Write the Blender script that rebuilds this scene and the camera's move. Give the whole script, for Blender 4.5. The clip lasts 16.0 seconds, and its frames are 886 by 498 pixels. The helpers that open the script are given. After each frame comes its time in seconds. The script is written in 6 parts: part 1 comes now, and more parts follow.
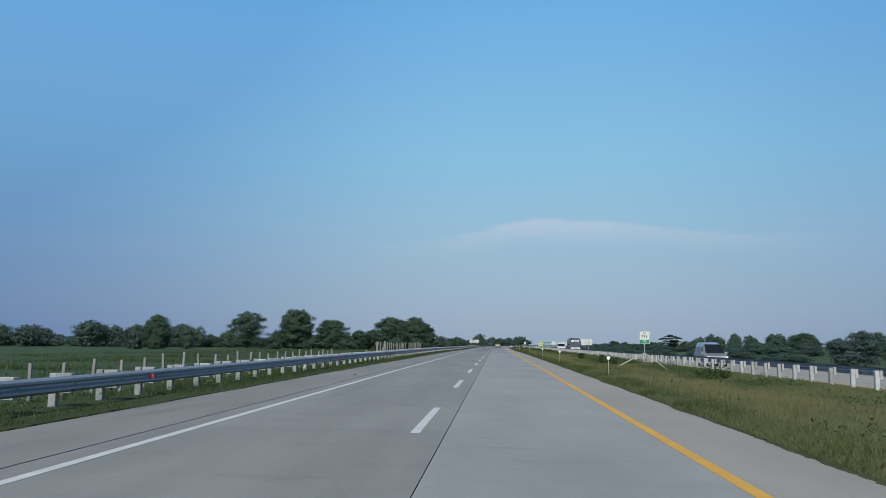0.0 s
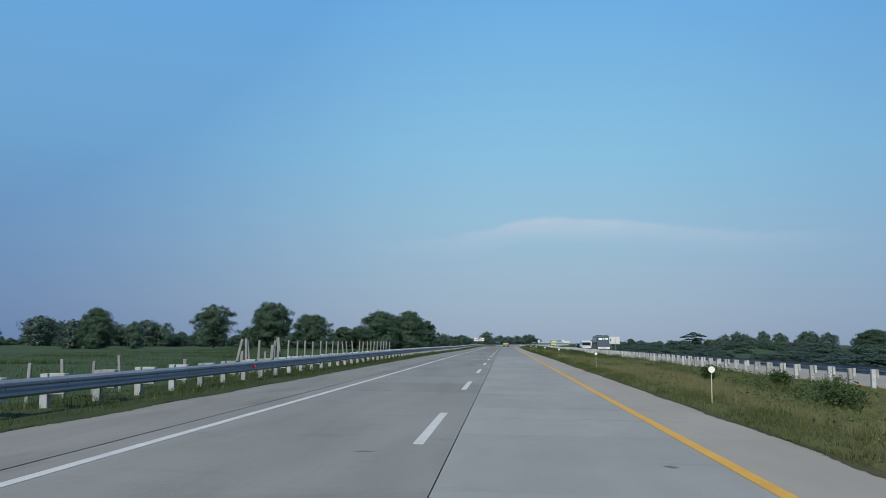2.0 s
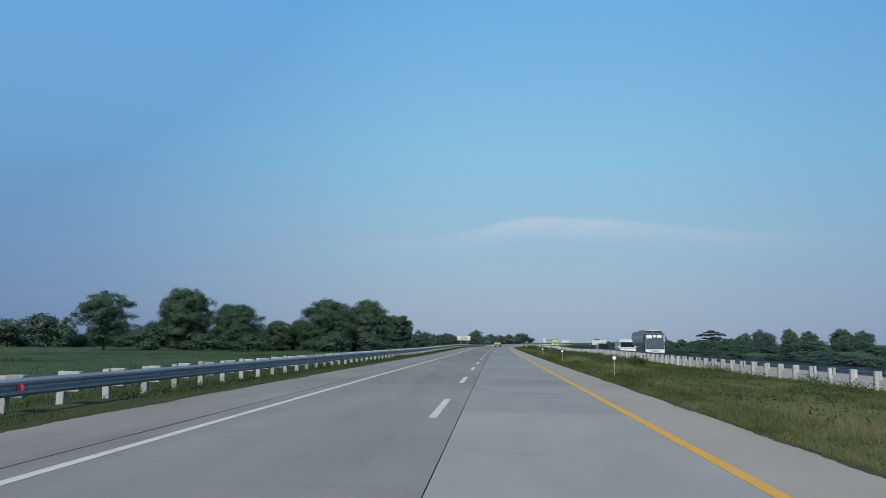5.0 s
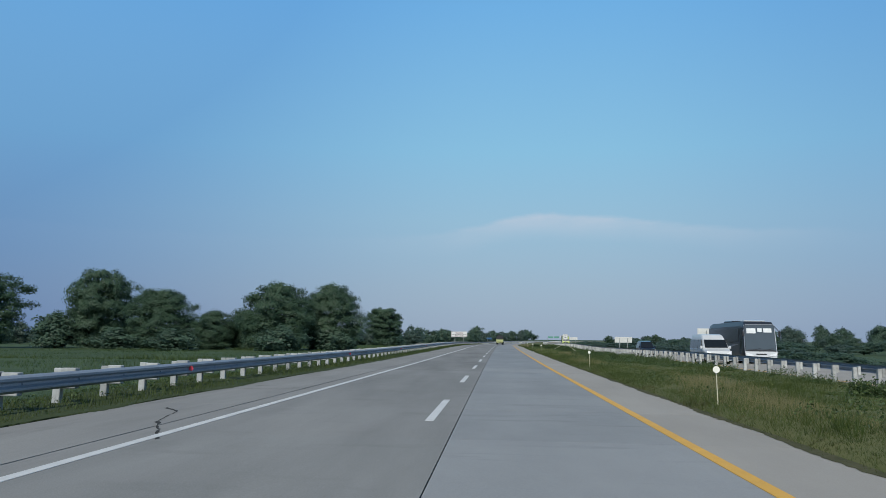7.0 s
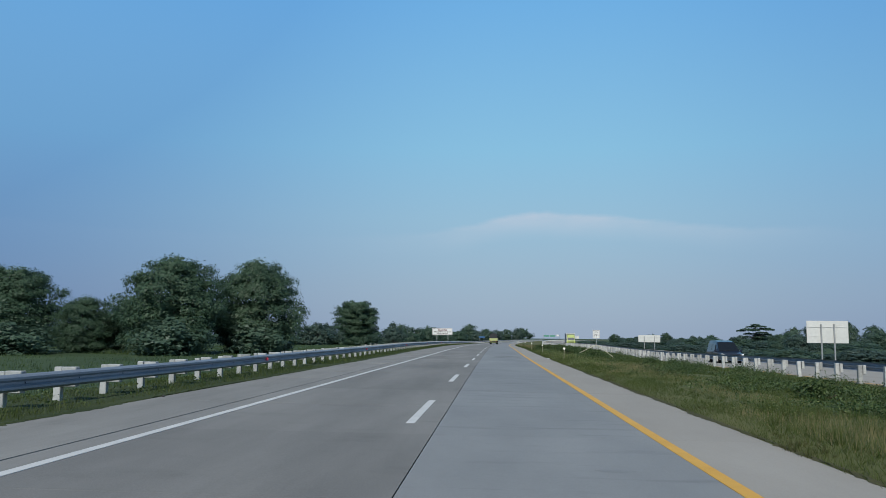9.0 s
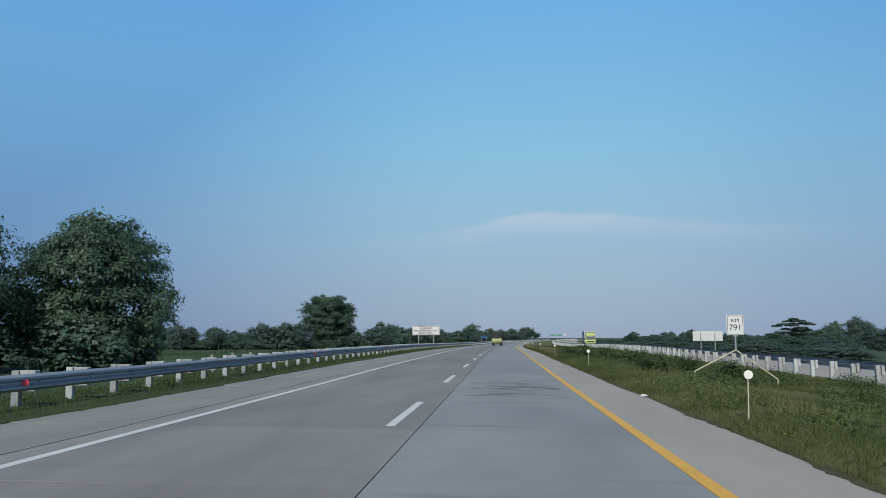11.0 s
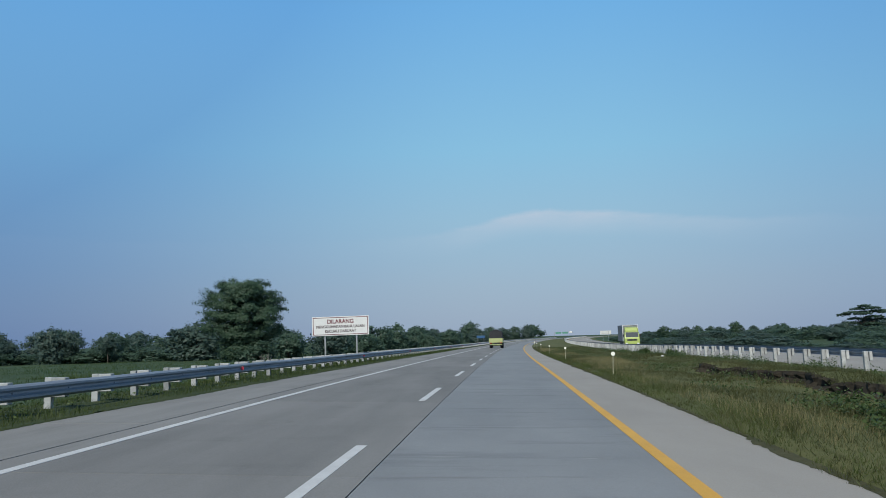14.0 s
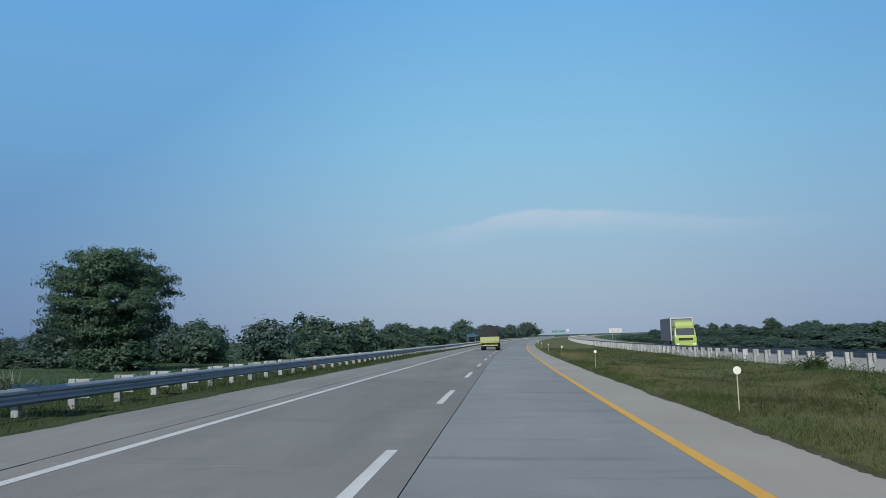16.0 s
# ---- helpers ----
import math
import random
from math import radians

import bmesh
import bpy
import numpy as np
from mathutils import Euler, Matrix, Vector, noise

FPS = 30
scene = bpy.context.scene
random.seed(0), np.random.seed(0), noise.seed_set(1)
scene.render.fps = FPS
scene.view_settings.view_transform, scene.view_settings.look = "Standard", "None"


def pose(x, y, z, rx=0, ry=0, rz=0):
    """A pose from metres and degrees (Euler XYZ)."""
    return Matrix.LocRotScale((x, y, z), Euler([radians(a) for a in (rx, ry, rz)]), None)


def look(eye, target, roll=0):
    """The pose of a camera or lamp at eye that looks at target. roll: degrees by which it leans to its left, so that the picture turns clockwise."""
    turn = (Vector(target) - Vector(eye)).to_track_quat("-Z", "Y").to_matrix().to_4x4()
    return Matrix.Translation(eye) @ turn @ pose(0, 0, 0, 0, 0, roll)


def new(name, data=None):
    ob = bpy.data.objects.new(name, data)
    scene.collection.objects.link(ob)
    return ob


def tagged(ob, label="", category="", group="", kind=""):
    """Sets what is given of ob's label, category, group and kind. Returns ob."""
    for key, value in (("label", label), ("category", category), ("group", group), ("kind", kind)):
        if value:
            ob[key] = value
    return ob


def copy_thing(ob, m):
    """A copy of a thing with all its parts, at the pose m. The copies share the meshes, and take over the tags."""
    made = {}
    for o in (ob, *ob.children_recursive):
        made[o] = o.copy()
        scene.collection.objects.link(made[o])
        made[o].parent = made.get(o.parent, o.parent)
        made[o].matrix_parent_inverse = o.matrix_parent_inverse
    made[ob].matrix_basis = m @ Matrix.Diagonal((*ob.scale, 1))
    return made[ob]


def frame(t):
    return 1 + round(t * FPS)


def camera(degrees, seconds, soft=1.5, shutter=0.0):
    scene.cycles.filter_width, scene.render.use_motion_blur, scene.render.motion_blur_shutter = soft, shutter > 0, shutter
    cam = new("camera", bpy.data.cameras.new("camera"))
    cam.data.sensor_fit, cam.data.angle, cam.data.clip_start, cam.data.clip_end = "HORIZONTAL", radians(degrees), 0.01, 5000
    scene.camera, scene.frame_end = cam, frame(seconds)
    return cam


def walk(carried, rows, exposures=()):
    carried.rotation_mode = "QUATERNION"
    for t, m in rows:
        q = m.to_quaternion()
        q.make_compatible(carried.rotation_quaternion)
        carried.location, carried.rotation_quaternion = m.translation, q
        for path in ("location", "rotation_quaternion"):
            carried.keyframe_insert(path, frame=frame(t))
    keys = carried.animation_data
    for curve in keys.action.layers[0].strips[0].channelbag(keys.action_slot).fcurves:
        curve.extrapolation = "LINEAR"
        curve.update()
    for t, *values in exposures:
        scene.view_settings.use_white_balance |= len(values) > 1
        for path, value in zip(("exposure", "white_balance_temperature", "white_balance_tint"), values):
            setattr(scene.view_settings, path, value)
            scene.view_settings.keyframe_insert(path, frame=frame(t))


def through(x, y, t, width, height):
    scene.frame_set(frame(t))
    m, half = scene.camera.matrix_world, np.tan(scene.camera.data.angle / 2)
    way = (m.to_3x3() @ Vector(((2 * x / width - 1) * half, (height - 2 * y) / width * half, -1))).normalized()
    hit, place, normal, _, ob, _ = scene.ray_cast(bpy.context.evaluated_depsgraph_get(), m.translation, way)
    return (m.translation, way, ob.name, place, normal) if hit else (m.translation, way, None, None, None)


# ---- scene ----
cam = camera(55.83, 16.0, soft=0.85)

# ---- the road's line: straight, then a long right-hand bend ----
_S = np.arange(-200.0, 3001.0, 1.0)
_K = np.interp(_S, (100, 220, 240, 280, 320, 360, 400, 480, 600), (0.000, 0.960, 0.461, 0.720, 0.860, 1.716, 2.358, 3.135, 3.040)) * 1e-4
_H = np.concatenate([[0.0], np.cumsum((_K[1:] + _K[:-1]) / 2)])
_CX = np.concatenate([[0.0], np.cumsum((np.sin(_H[1:]) + np.sin(_H[:-1])) / 2)])
_CY = -200.0 + np.concatenate([[0.0], np.cumsum((np.cos(_H[1:]) + np.cos(_H[:-1])) / 2)])


# gentle ups and downs of the grade, in degrees at stations
_G = np.interp(_S, (-20, 0, 30, 45, 55, 65, 95, 120, 145, 185, 195, 212, 225, 245, 250, 255, 270, 285, 290, 295, 310, 315, 325, 335, 350, 370, 390, 400, 420, 520),
               (-0.020, 0.120, 0.120, 0.050, 0.000, 0.030, 0.050, -0.030, -0.080, -0.100, 0.010, 0.020, -0.060, -0.010, 0.050, 0.059, -0.080, 0.073, 0.044, -0.078, -0.243, -0.252, -0.303, -0.310, -0.274, -0.249, -0.232, -0.227, -0.249, 0.000))
LIFT = np.concatenate([[0.0], np.cumsum(np.tan(np.radians((_G[1:] + _G[:-1]) / 2)))])
LIFT -= np.interp(0.0, _S, LIFT)


RISE_S = (0, 60, 90, 140, 165, 200, 220, 245, 270, 290, 315, 340, 380, 420, 460, 600)
RISE_Z = (-0.02, -0.04, -0.11, -0.09, -0.05, 0.03, 0.03, -0.02, 0.06, 0.14, 0.21, 0.29, 0.18, 0.26, 0.36, 0.42)


def RISE(s):
    """How much the opposite carriageway climbs above ours."""
    return float(np.interp(s, RISE_S, RISE_Z))


def tilt(s):
    """The cross slope of the banked bend: how much the road falls to the right, in metres a metre."""
    return np.interp(s, (205, 230, 240, 249, 262, 285, 320, 350, 400, 480, 700), (0.0000, 0.0060, 0.0070, 0.0102, 0.0107, 0.0086, 0.0099, 0.0164, 0.0162, 0.0161, 0.0000))


def swing(d):
    """How far out the banking lifts or lowers the ground; it dies away in the fields."""
    return np.interp(d, (-60, -12, 0, 16, 60), (0, -12, 0, 16, 0))


def crown(s, d):
    """How much the left lane and its verge stand above the plane of the right lane."""
    return np.interp(s, (222, 268, 300, 330, 372), (0, .05, .058, .047, 0)) * np.interp(d, (-60, -12, -4.0, 0.475), (0, 1, 1, 0))


def turn(s):
    """The road's heading at the station s, in radians to the right of +y."""
    return float(np.interp(s, _S, _H))


def at(s, d, z=0.0):
    """The place at the station s along the road, d metres to the right of the lane line."""
    h = turn(s)
    z += RISE(s) * min(1.0, max(0.0, (d - 9.5) / 4.0)) - float(tilt(s) * swing(d)) + float(crown(s, d))
    return Vector((float(np.interp(s, _S, _CX)) + d * math.cos(h), float(np.interp(s, _S, _CY)) - d * math.sin(h), z + float(np.interp(s, _S, LIFT))))


def stand(s, d, z=0.0, yaw=0.0):
    """A pose at that place, with +y along the road, turned by yaw degrees to the left."""
    p = at(s, d, z)
    m = pose(p.x, p.y, p.z, 0, 0, math.degrees(-turn(s)))
    return m @ pose(0, 0, 0, float(np.interp(s, _S, _G)), 0, 0) @ pose(0, 0, 0, 0, 0, yaw)


# seconds, station, offset, eye height, yaw from the road, pitch, roll
ROWS = [
    (0.0, -1.13, 1.246, 1.406, 3.58, 6.45, -0.43),
    (0.5, 8.82, 1.207, 1.407, 3.45, 6.47, -0.51),
    (1.0, 18.45, 1.225, 1.373, 3.45, 6.50, -0.24),
    (1.5, 28.84, 1.245, 1.377, 3.89, 6.42, -0.53),
    (2.0, 39.57, 1.146, 1.380, 4.10, 6.34, -0.39),
    (2.5, 49.20, 1.146, 1.409, 3.71, 6.42, 0.15),
    (3.0, 59.12, 1.053, 1.395, 4.09, 6.34, -0.11),
    (3.5, 69.35, 1.081, 1.370, 3.86, 6.44, -0.11),
    (4.0, 80.05, 1.092, 1.391, 3.65, 6.37, -0.33),
    (6.5, 130.58, 1.153, 1.388, 3.42, 6.19, -0.36),
    (7.0, 140.67, 1.141, 1.375, 3.66, 6.08, -0.55),
    (7.5, 150.13, 1.234, 1.379, 3.62, 6.09, -0.51),
    (8.0, 160.21, 1.254, 1.380, 3.11, 6.01, 0.15),
    (8.5, 170.01, 1.331, 1.371, 3.16, 6.03, -0.17),
    (9.0, 180.02, 1.361, 1.405, 3.38, 6.00, -0.54),
    (11.5, 229.15, 1.867, 1.383, 3.95, 6.11, 0.08),
    (12.0, 238.70, 1.955, 1.391, 3.87, 6.22, -0.05),
    (12.5, 248.94, 2.046, 1.407, 4.27, 6.36, 0.06),
    (13.0, 259.15, 2.074, 1.422, 4.14, 6.29, 0.26),
    (13.5, 269.26, 2.018, 1.440, 4.20, 6.15, 0.47),
    (14.0, 278.66, 1.983, 1.440, 4.27, 6.09, 1.02),
    (14.5, 288.97, 1.883, 1.402, 4.57, 6.05, 1.25),
    (15.0, 298.83, 1.659, 1.420, 4.47, 5.95, 0.58),
    (15.5, 308.26, 1.540, 1.399, 4.15, 5.99, 0.59),
    (16.0, 318.05, 1.474, 1.404, 4.04, 6.00, 0.97),
]


def eye_pose(s, d, z, yaw, pitch, roll):
    p = at(s, d, z)
    return pose(p.x, p.y, p.z, 90 + pitch, roll + math.degrees(math.atan(tilt(s))), yaw - math.degrees(turn(s)))


walk(cam, [(row[0], eye_pose(*row[1:])) for row in ROWS])

# ---- daylight ----
SUN_ELEVATION, SUN_AZIMUTH = 40.0, 187.0
scene.view_settings.exposure = 0.0
world = bpy.data.worlds.new("sky")
scene.world = world
world.use_nodes = True


def make_sky():
    nt = world.node_tree
    nt.nodes.clear()
    N, L = nt.nodes.new, nt.links.new
    out = N("ShaderNodeOutputWorld")
    back = N("ShaderNodeBackground")
    sky = N("ShaderNodeTexSky")
    sky.sky_type, sky.sun_disc = "NISHITA", False
    sky.sun_elevation, sky.sun_rotation = radians(SUN_ELEVATION), radians(SUN_AZIMUTH)
    sky.air_density, sky.dust_density, sky.ozone_density = 1.0, 1.6, 1.5
    dim = N("ShaderNodeVectorMath")
    dim.operation = "SCALE"
    dim.inputs["Scale"].default_value = 0.10
    L(sky.outputs[0], dim.inputs[0])
    co = N("ShaderNodeTexCoord")
    sep = N("ShaderNodeSeparateXYZ")
    L(co.outputs["Generated"], sep.inputs[0])
    ramp = N("ShaderNodeValToRGB")
    el = ramp.color_ramp.elements
    stops = [(0.0, (0.33, 0.425, 0.58)), (0.06, (0.322, 0.458, 0.615)), (0.14, (0.302, 0.52, 0.705)), (0.22, (0.25, 0.545, 0.79)),
             (0.38, (0.165, 0.46, 0.84)), (0.5, (0.11, 0.26, 0.46)), (0.65, (0.085, 0.16, 0.27)), (1.0, (0.06, 0.11, 0.19))]
    el[0].position, el[0].color = stops[0][0], (*stops[0][1], 1)
    el[1].position, el[1].color = stops[-1][0], (*stops[-1][1], 1)
    for p, c in stops[1:-1]:
        e = el.new(p)
        e.color = (*c, 1)
    L(sep.outputs["Z"], ramp.inputs[0])
    # the sky's sides are tinted darker and bluer, with lens falloff put in
    side = N("ShaderNodeMapRange")
    side.interpolation_type = "SMOOTHSTEP"
    side.inputs["From Min"].default_value, side.inputs["From Max"].default_value = -0.66, 0.02
    side.inputs["To Min"].default_value, side.inputs["To Max"].default_value = 0.0, 1.0
    L(sep.outputs["X"], side.inputs["Value"])
    tint = N("ShaderNodeMix")
    tint.data_type = "RGBA"
    high = N("ShaderNodeMapRange")
    high.interpolation_type = "SMOOTHSTEP"
    high.inputs["From Min"].default_value, high.inputs["From Max"].default_value = 0.05, 0.42
    high.inputs["To Min"].default_value, high.inputs["To Max"].default_value = 0.0, 0.75
    L(sep.outputs["Z"], high.inputs["Value"])
    most = N("ShaderNodeMath")
    most.operation = "MAXIMUM"
    L(side.outputs[0], most.inputs[0])
    L(high.outputs[0], most.inputs[1])
    right = N("ShaderNodeMapRange")
    right.interpolation_type = "SMOOTHSTEP"
    right.inputs["From Min"].default_value, right.inputs["From Max"].default_value = 0.10, 0.50
    right.inputs["To Min"].default_value, right.inputs["To Max"].default_value = 1.0, 0.62
    L(sep.outputs["X"], right.inputs["Value"])
    both = N("ShaderNodeMath")
    both.operation = "MULTIPLY"
    L(most.outputs[0], both.inputs[0])
    L(right.outputs[0], both.inputs[1])
    L(both.outputs[0], tint.inputs["Factor"])
    tint.inputs["A"].default_value, tint.inputs["B"].default_value = (0.37, 0.50, 0.72, 1), (0.98, 0.97, 0.95, 1)
    deep = N("ShaderNodeVectorMath")
    deep.operation = "MULTIPLY"
    L(ramp.outputs[0], deep.inputs[0])
    L(tint.outputs["Result"], deep.inputs[1])
    mix = N("ShaderNodeMix")
    mix.data_type = "RGBA"
    mix.inputs["Factor"].default_value = 0.9
    L(dim.outputs[0], mix.inputs["A"])
    L(deep.outputs[0], mix.inputs["B"])
    # one thin streak of high cloud over the road's end
    warp = N("ShaderNodeTexNoise")
    warp.inputs["Scale"].default_value, warp.inputs["Detail"].default_value = 9.0, 5.0
    L(co.outputs["Generated"], warp.inputs["Vector"])

    def math_node(op, a, b=None, c=None):
        m = N("ShaderNodeMath")
        m.operation = op
        for i, v in enumerate((a, b, c)):
            if v is None:
                continue
            if isinstance(v, (int, float)):
                m.inputs[i].default_value = v
            else:
                L(v, m.inputs[i])
        return m.outputs[0]

    az = math_node("DIVIDE", sep.outputs["X"], math_node("MAXIMUM", sep.outputs["Y"], 0.05))
    along = math_node("MULTIPLY_ADD", az, 1.5, 0.325)
    line = N("ShaderNodeValToRGB")
    line.color_ramp.interpolation = "B_SPLINE"
    le = line.color_ramp.elements
    crest = [(0.0, 0.59, 0.0), (0.20, 0.61, 0.16), (0.29, 0.665, 0.5), (0.34, 0.722, 0.95), (0.41, 0.731, 1.0), (0.48, 0.723, 1.0), (0.55, 0.706, 0.9), (0.62, 0.688, 0.6), (0.70, 0.66, 0.4), (0.80, 0.62, 0.22), (1.0, 0.60, 0.0)]
    le[0].position, le[0].color = crest[0][0], (crest[0][1], crest[0][2], 0, 1)
    le[1].position, le[1].color = crest[-1][0], (crest[-1][1], crest[-1][2], 0, 1)
    for at_, up_, much in crest[1:-1]:
        le.new(at_).color = (up_, much, 0, 1)
    L(along, line.inputs[0])
    parts = N("ShaderNodeSeparateColor")
    L(line.outputs[0], parts.inputs[0])
    pull = N("ShaderNodeMapping")
    pull.inputs["Scale"].default_value = (14.0, 14.0, 60.0)
    wisp = N("ShaderNodeTexNoise")
    wisp.inputs["Scale"].default_value, wisp.inputs["Detail"].default_value, wisp.inputs["Roughness"].default_value = 1.0, 6.0, 0.6
    L(co.outputs["Generated"], pull.inputs["Vector"])
    L(pull.outputs[0], wisp.inputs["Vector"])
    mid = math_node("MULTIPLY", parts.outputs[0], 0.2)
    mid = math_node("ADD", mid, math_node("MULTIPLY", math_node("SUBTRACT", warp.outputs[0], 0.5), 0.016))
    mid = math_node("ADD", mid, math_node("MULTIPLY", math_node("SUBTRACT", wisp.outputs[0], 0.5), 0.012))
    above = math_node("SUBTRACT", sep.outputs["Z"], mid)
    top = N("ShaderNodeMapRange")
    top.interpolation_type = "SMOOTHSTEP"
    top.inputs["From Min"].default_value, top.inputs["From Max"].default_value = 0.003, -0.005
    L(above, top.inputs["Value"])
    low = N("ShaderNodeMapRange")
    low.interpolation_type = "SMOOTHSTEP"
    low.inputs["From Min"].default_value, low.inputs["From Max"].default_value = -0.034, 0.002
    L(above, low.inputs["Value"])
    ahead = math_node("GREATER_THAN", sep.outputs["Y"], 0.0)
    body = math_node("MULTIPLY", math_node("MULTIPLY", top.outputs[0], low.outputs[0]), math_node("MULTIPLY", parts.outputs[1], ahead))
    cloud = math_node("MULTIPLY", body, math_node("MULTIPLY_ADD", wisp.outputs[0], 1.0, 0.05))
    mix2 = N("ShaderNodeMix")
    mix2.data_type = "RGBA"
    L(cloud, mix2.inputs["Factor"])
    L(mix.outputs["Result"], mix2.inputs["A"])
    mix2.inputs["B"].default_value = (0.55, 0.60, 0.70, 1)
    L(mix2.outputs["Result"], back.inputs["Color"])
    back.inputs["Strength"].default_value = 1.0
    L(back.outputs[0], out.inputs["Surface"])


make_sky()
sun = new("sun", bpy.data.lights.new("sun", "SUN"))
sun.data.energy, sun.data.angle, sun.data.color = 3.7, radians(0.6), (0.975, 0.955, 0.885)
_a, _e = radians(SUN_AZIMUTH), radians(SUN_ELEVATION)
sun.matrix_world = look((0, 0, 80), Vector((0, 0, 80)) - Vector((math.sin(_a) * math.cos(_e), math.cos(_a) * math.cos(_e), math.sin(_e))))

# ---- materials ----


def surface(name, dark, light, scale=4.0, fine=60.0, rough=0.8, bump=0.0, metal=0.0, stretch=(1, 1, 1), piece=0.0, island=0.0, contrast=1.0, streak=None):
    """A material whose colour wanders between dark and light at two scales, in world metres."""
    m = bpy.data.materials.new(name)
    m.use_nodes = True
    nt = m.node_tree
    N, L = nt.nodes.new, nt.links.new
    bsdf = nt.nodes["Principled BSDF"]
    geo = N("ShaderNodeNewGeometry")
    mapping = N("ShaderNodeMapping")
    mapping.inputs["Scale"].default_value = stretch
    L(geo.outputs["Position"], mapping.inputs["Vector"])
    big, small = N("ShaderNodeTexNoise"), N("ShaderNodeTexNoise")
    big.inputs["Scale"].default_value, big.inputs["Detail"].default_value, big.inputs["Roughness"].default_value = 1.0 / scale, 6.0, 0.62
    small.inputs["Scale"].default_value, small.inputs["Detail"].default_value = fine, 3.0
    L(mapping.outputs[0], big.inputs["Vector"])
    L(geo.outputs["Position"], small.inputs["Vector"])
    add = N("ShaderNodeMath")
    add.operation = "MULTIPLY_ADD"
    L(small.outputs[0], add.inputs[0])
    add.inputs[1].default_value = 0.45
    L(big.outputs[0], add.inputs[2])
    last = add.outputs[0]
    for amount, node, socket in ((piece, "ShaderNodeObjectInfo", "Random"), (island, "ShaderNodeNewGeometry", "Random Per Island")):
        if amount:
            src = N(node)
            more = N("ShaderNodeMath")
            more.operation = "MULTIPLY_ADD"
            L(src.outputs[socket], more.inputs[0])
            more.inputs[1].default_value = amount
            L(last, more.inputs[2])
            last = more.outputs[0]
    rng = N("ShaderNodeMapRange")
    mid = 0.725 + (piece + island) / 2
    rng.inputs["From Min"].default_value, rng.inputs["From Max"].default_value = mid - 0.35 / contrast, mid + 0.35 / contrast
    L(last, rng.inputs["Value"])
    mix = N("ShaderNodeMix")
    mix.data_type = "RGBA"
    L(rng.outputs[0], mix.inputs["Factor"])
    mix.inputs["A"].default_value, mix.inputs["B"].default_value = (*dark, 1), (*light, 1)
    colour = mix.outputs["Result"]
    if streak:
        along, low, high, keep = streak
        place, band = N("ShaderNodeMapping"), N("ShaderNodeTexNoise")
        place.inputs["Scale"].default_value = along
        band.inputs["Scale"].default_value, band.inputs["Detail"].default_value, band.inputs["Roughness"].default_value = 1.0, 6.0, 0.65
        L(geo.outputs["Position"], place.inputs["Vector"])
        L(place.outputs[0], band.inputs["Vector"])
        fade = N("ShaderNodeMapRange")
        fade.inputs["From Min"].default_value, fade.inputs["From Max"].default_value = low, high
        fade.inputs["To Min"].default_value, fade.inputs["To Max"].default_value = 1.0, keep
        L(band.outputs[0], fade.inputs["Value"])
        worn = N("ShaderNodeVectorMath")
        worn.operation = "SCALE"
        L(colour, worn.inputs[0])
        L(fade.outputs[0], worn.inputs["Scale"])
        colour = worn.outputs[0]
    L(colour, bsdf.inputs["Base Color"])
    bsdf.inputs["Roughness"].default_value, bsdf.inputs["Metallic"].default_value = rough, metal
    if rough > 0.7:
        bsdf.inputs["Specular IOR Level"].default_value = 0.25
    if bump:
        b = N("ShaderNodeBump")
        b.inputs["Strength"].default_value, b.inputs["Distance"].default_value = bump, 0.02
        L(small.outputs[0], b.inputs["Height"])
        L(b.outputs[0], bsdf.inputs["Normal"])
    return m


def paint(name, colour, rough=0.35, metal=0.0, coat=0.0):
    return surface(name, [c * 0.88 for c in colour], colour, 0.6, 25, rough, 0.0, metal) if not coat else coated(name, colour, rough, metal, coat)


def coated(name, colour, rough, metal, coat):
    m = surface(name, [c * 0.9 for c in colour], colour, 0.8, 18, rough, 0.0, metal)
    m.node_tree.nodes["Principled BSDF"].inputs["Coat Weight"].default_value = coat
    return m


def leafy(name, dark, light, through=0.25, island=0.7, scale=2.5, contrast=0.95, gloss=0.2):
    m = surface(name, dark, light, scale, 3.0, 0.65, island=island, contrast=contrast)
    nt = m.node_tree
    bsdf = nt.nodes["Principled BSDF"]
    bsdf.inputs["Specular IOR Level"].default_value, bsdf.inputs["Roughness"].default_value = gloss, 0.48
    trans = nt.nodes.new("ShaderNodeBsdfTranslucent")
    nt.links.new(bsdf.inputs["Base Color"].links[0].from_socket, trans.inputs["Color"])
    mix = nt.nodes.new("ShaderNodeMixShader")
    mix.inputs[0].default_value = through
    nt.links.new(bsdf.outputs[0], mix.inputs[1])
    nt.links.new(trans.outputs[0], mix.inputs[2])
    nt.links.new(mix.outputs[0], nt.nodes["Material Output"].inputs["Surface"])
    return m


def lane_concrete(name, dark, light, rough, stretch, contrast, streak):
    return surface(name, dark, light, 1.6, 45, rough, 0.25, stretch=stretch, piece=0.16, contrast=contrast, streak=streak)


def between(a, b, t):
    return tuple(p + (q - p) * t for p, q in zip(a, b))


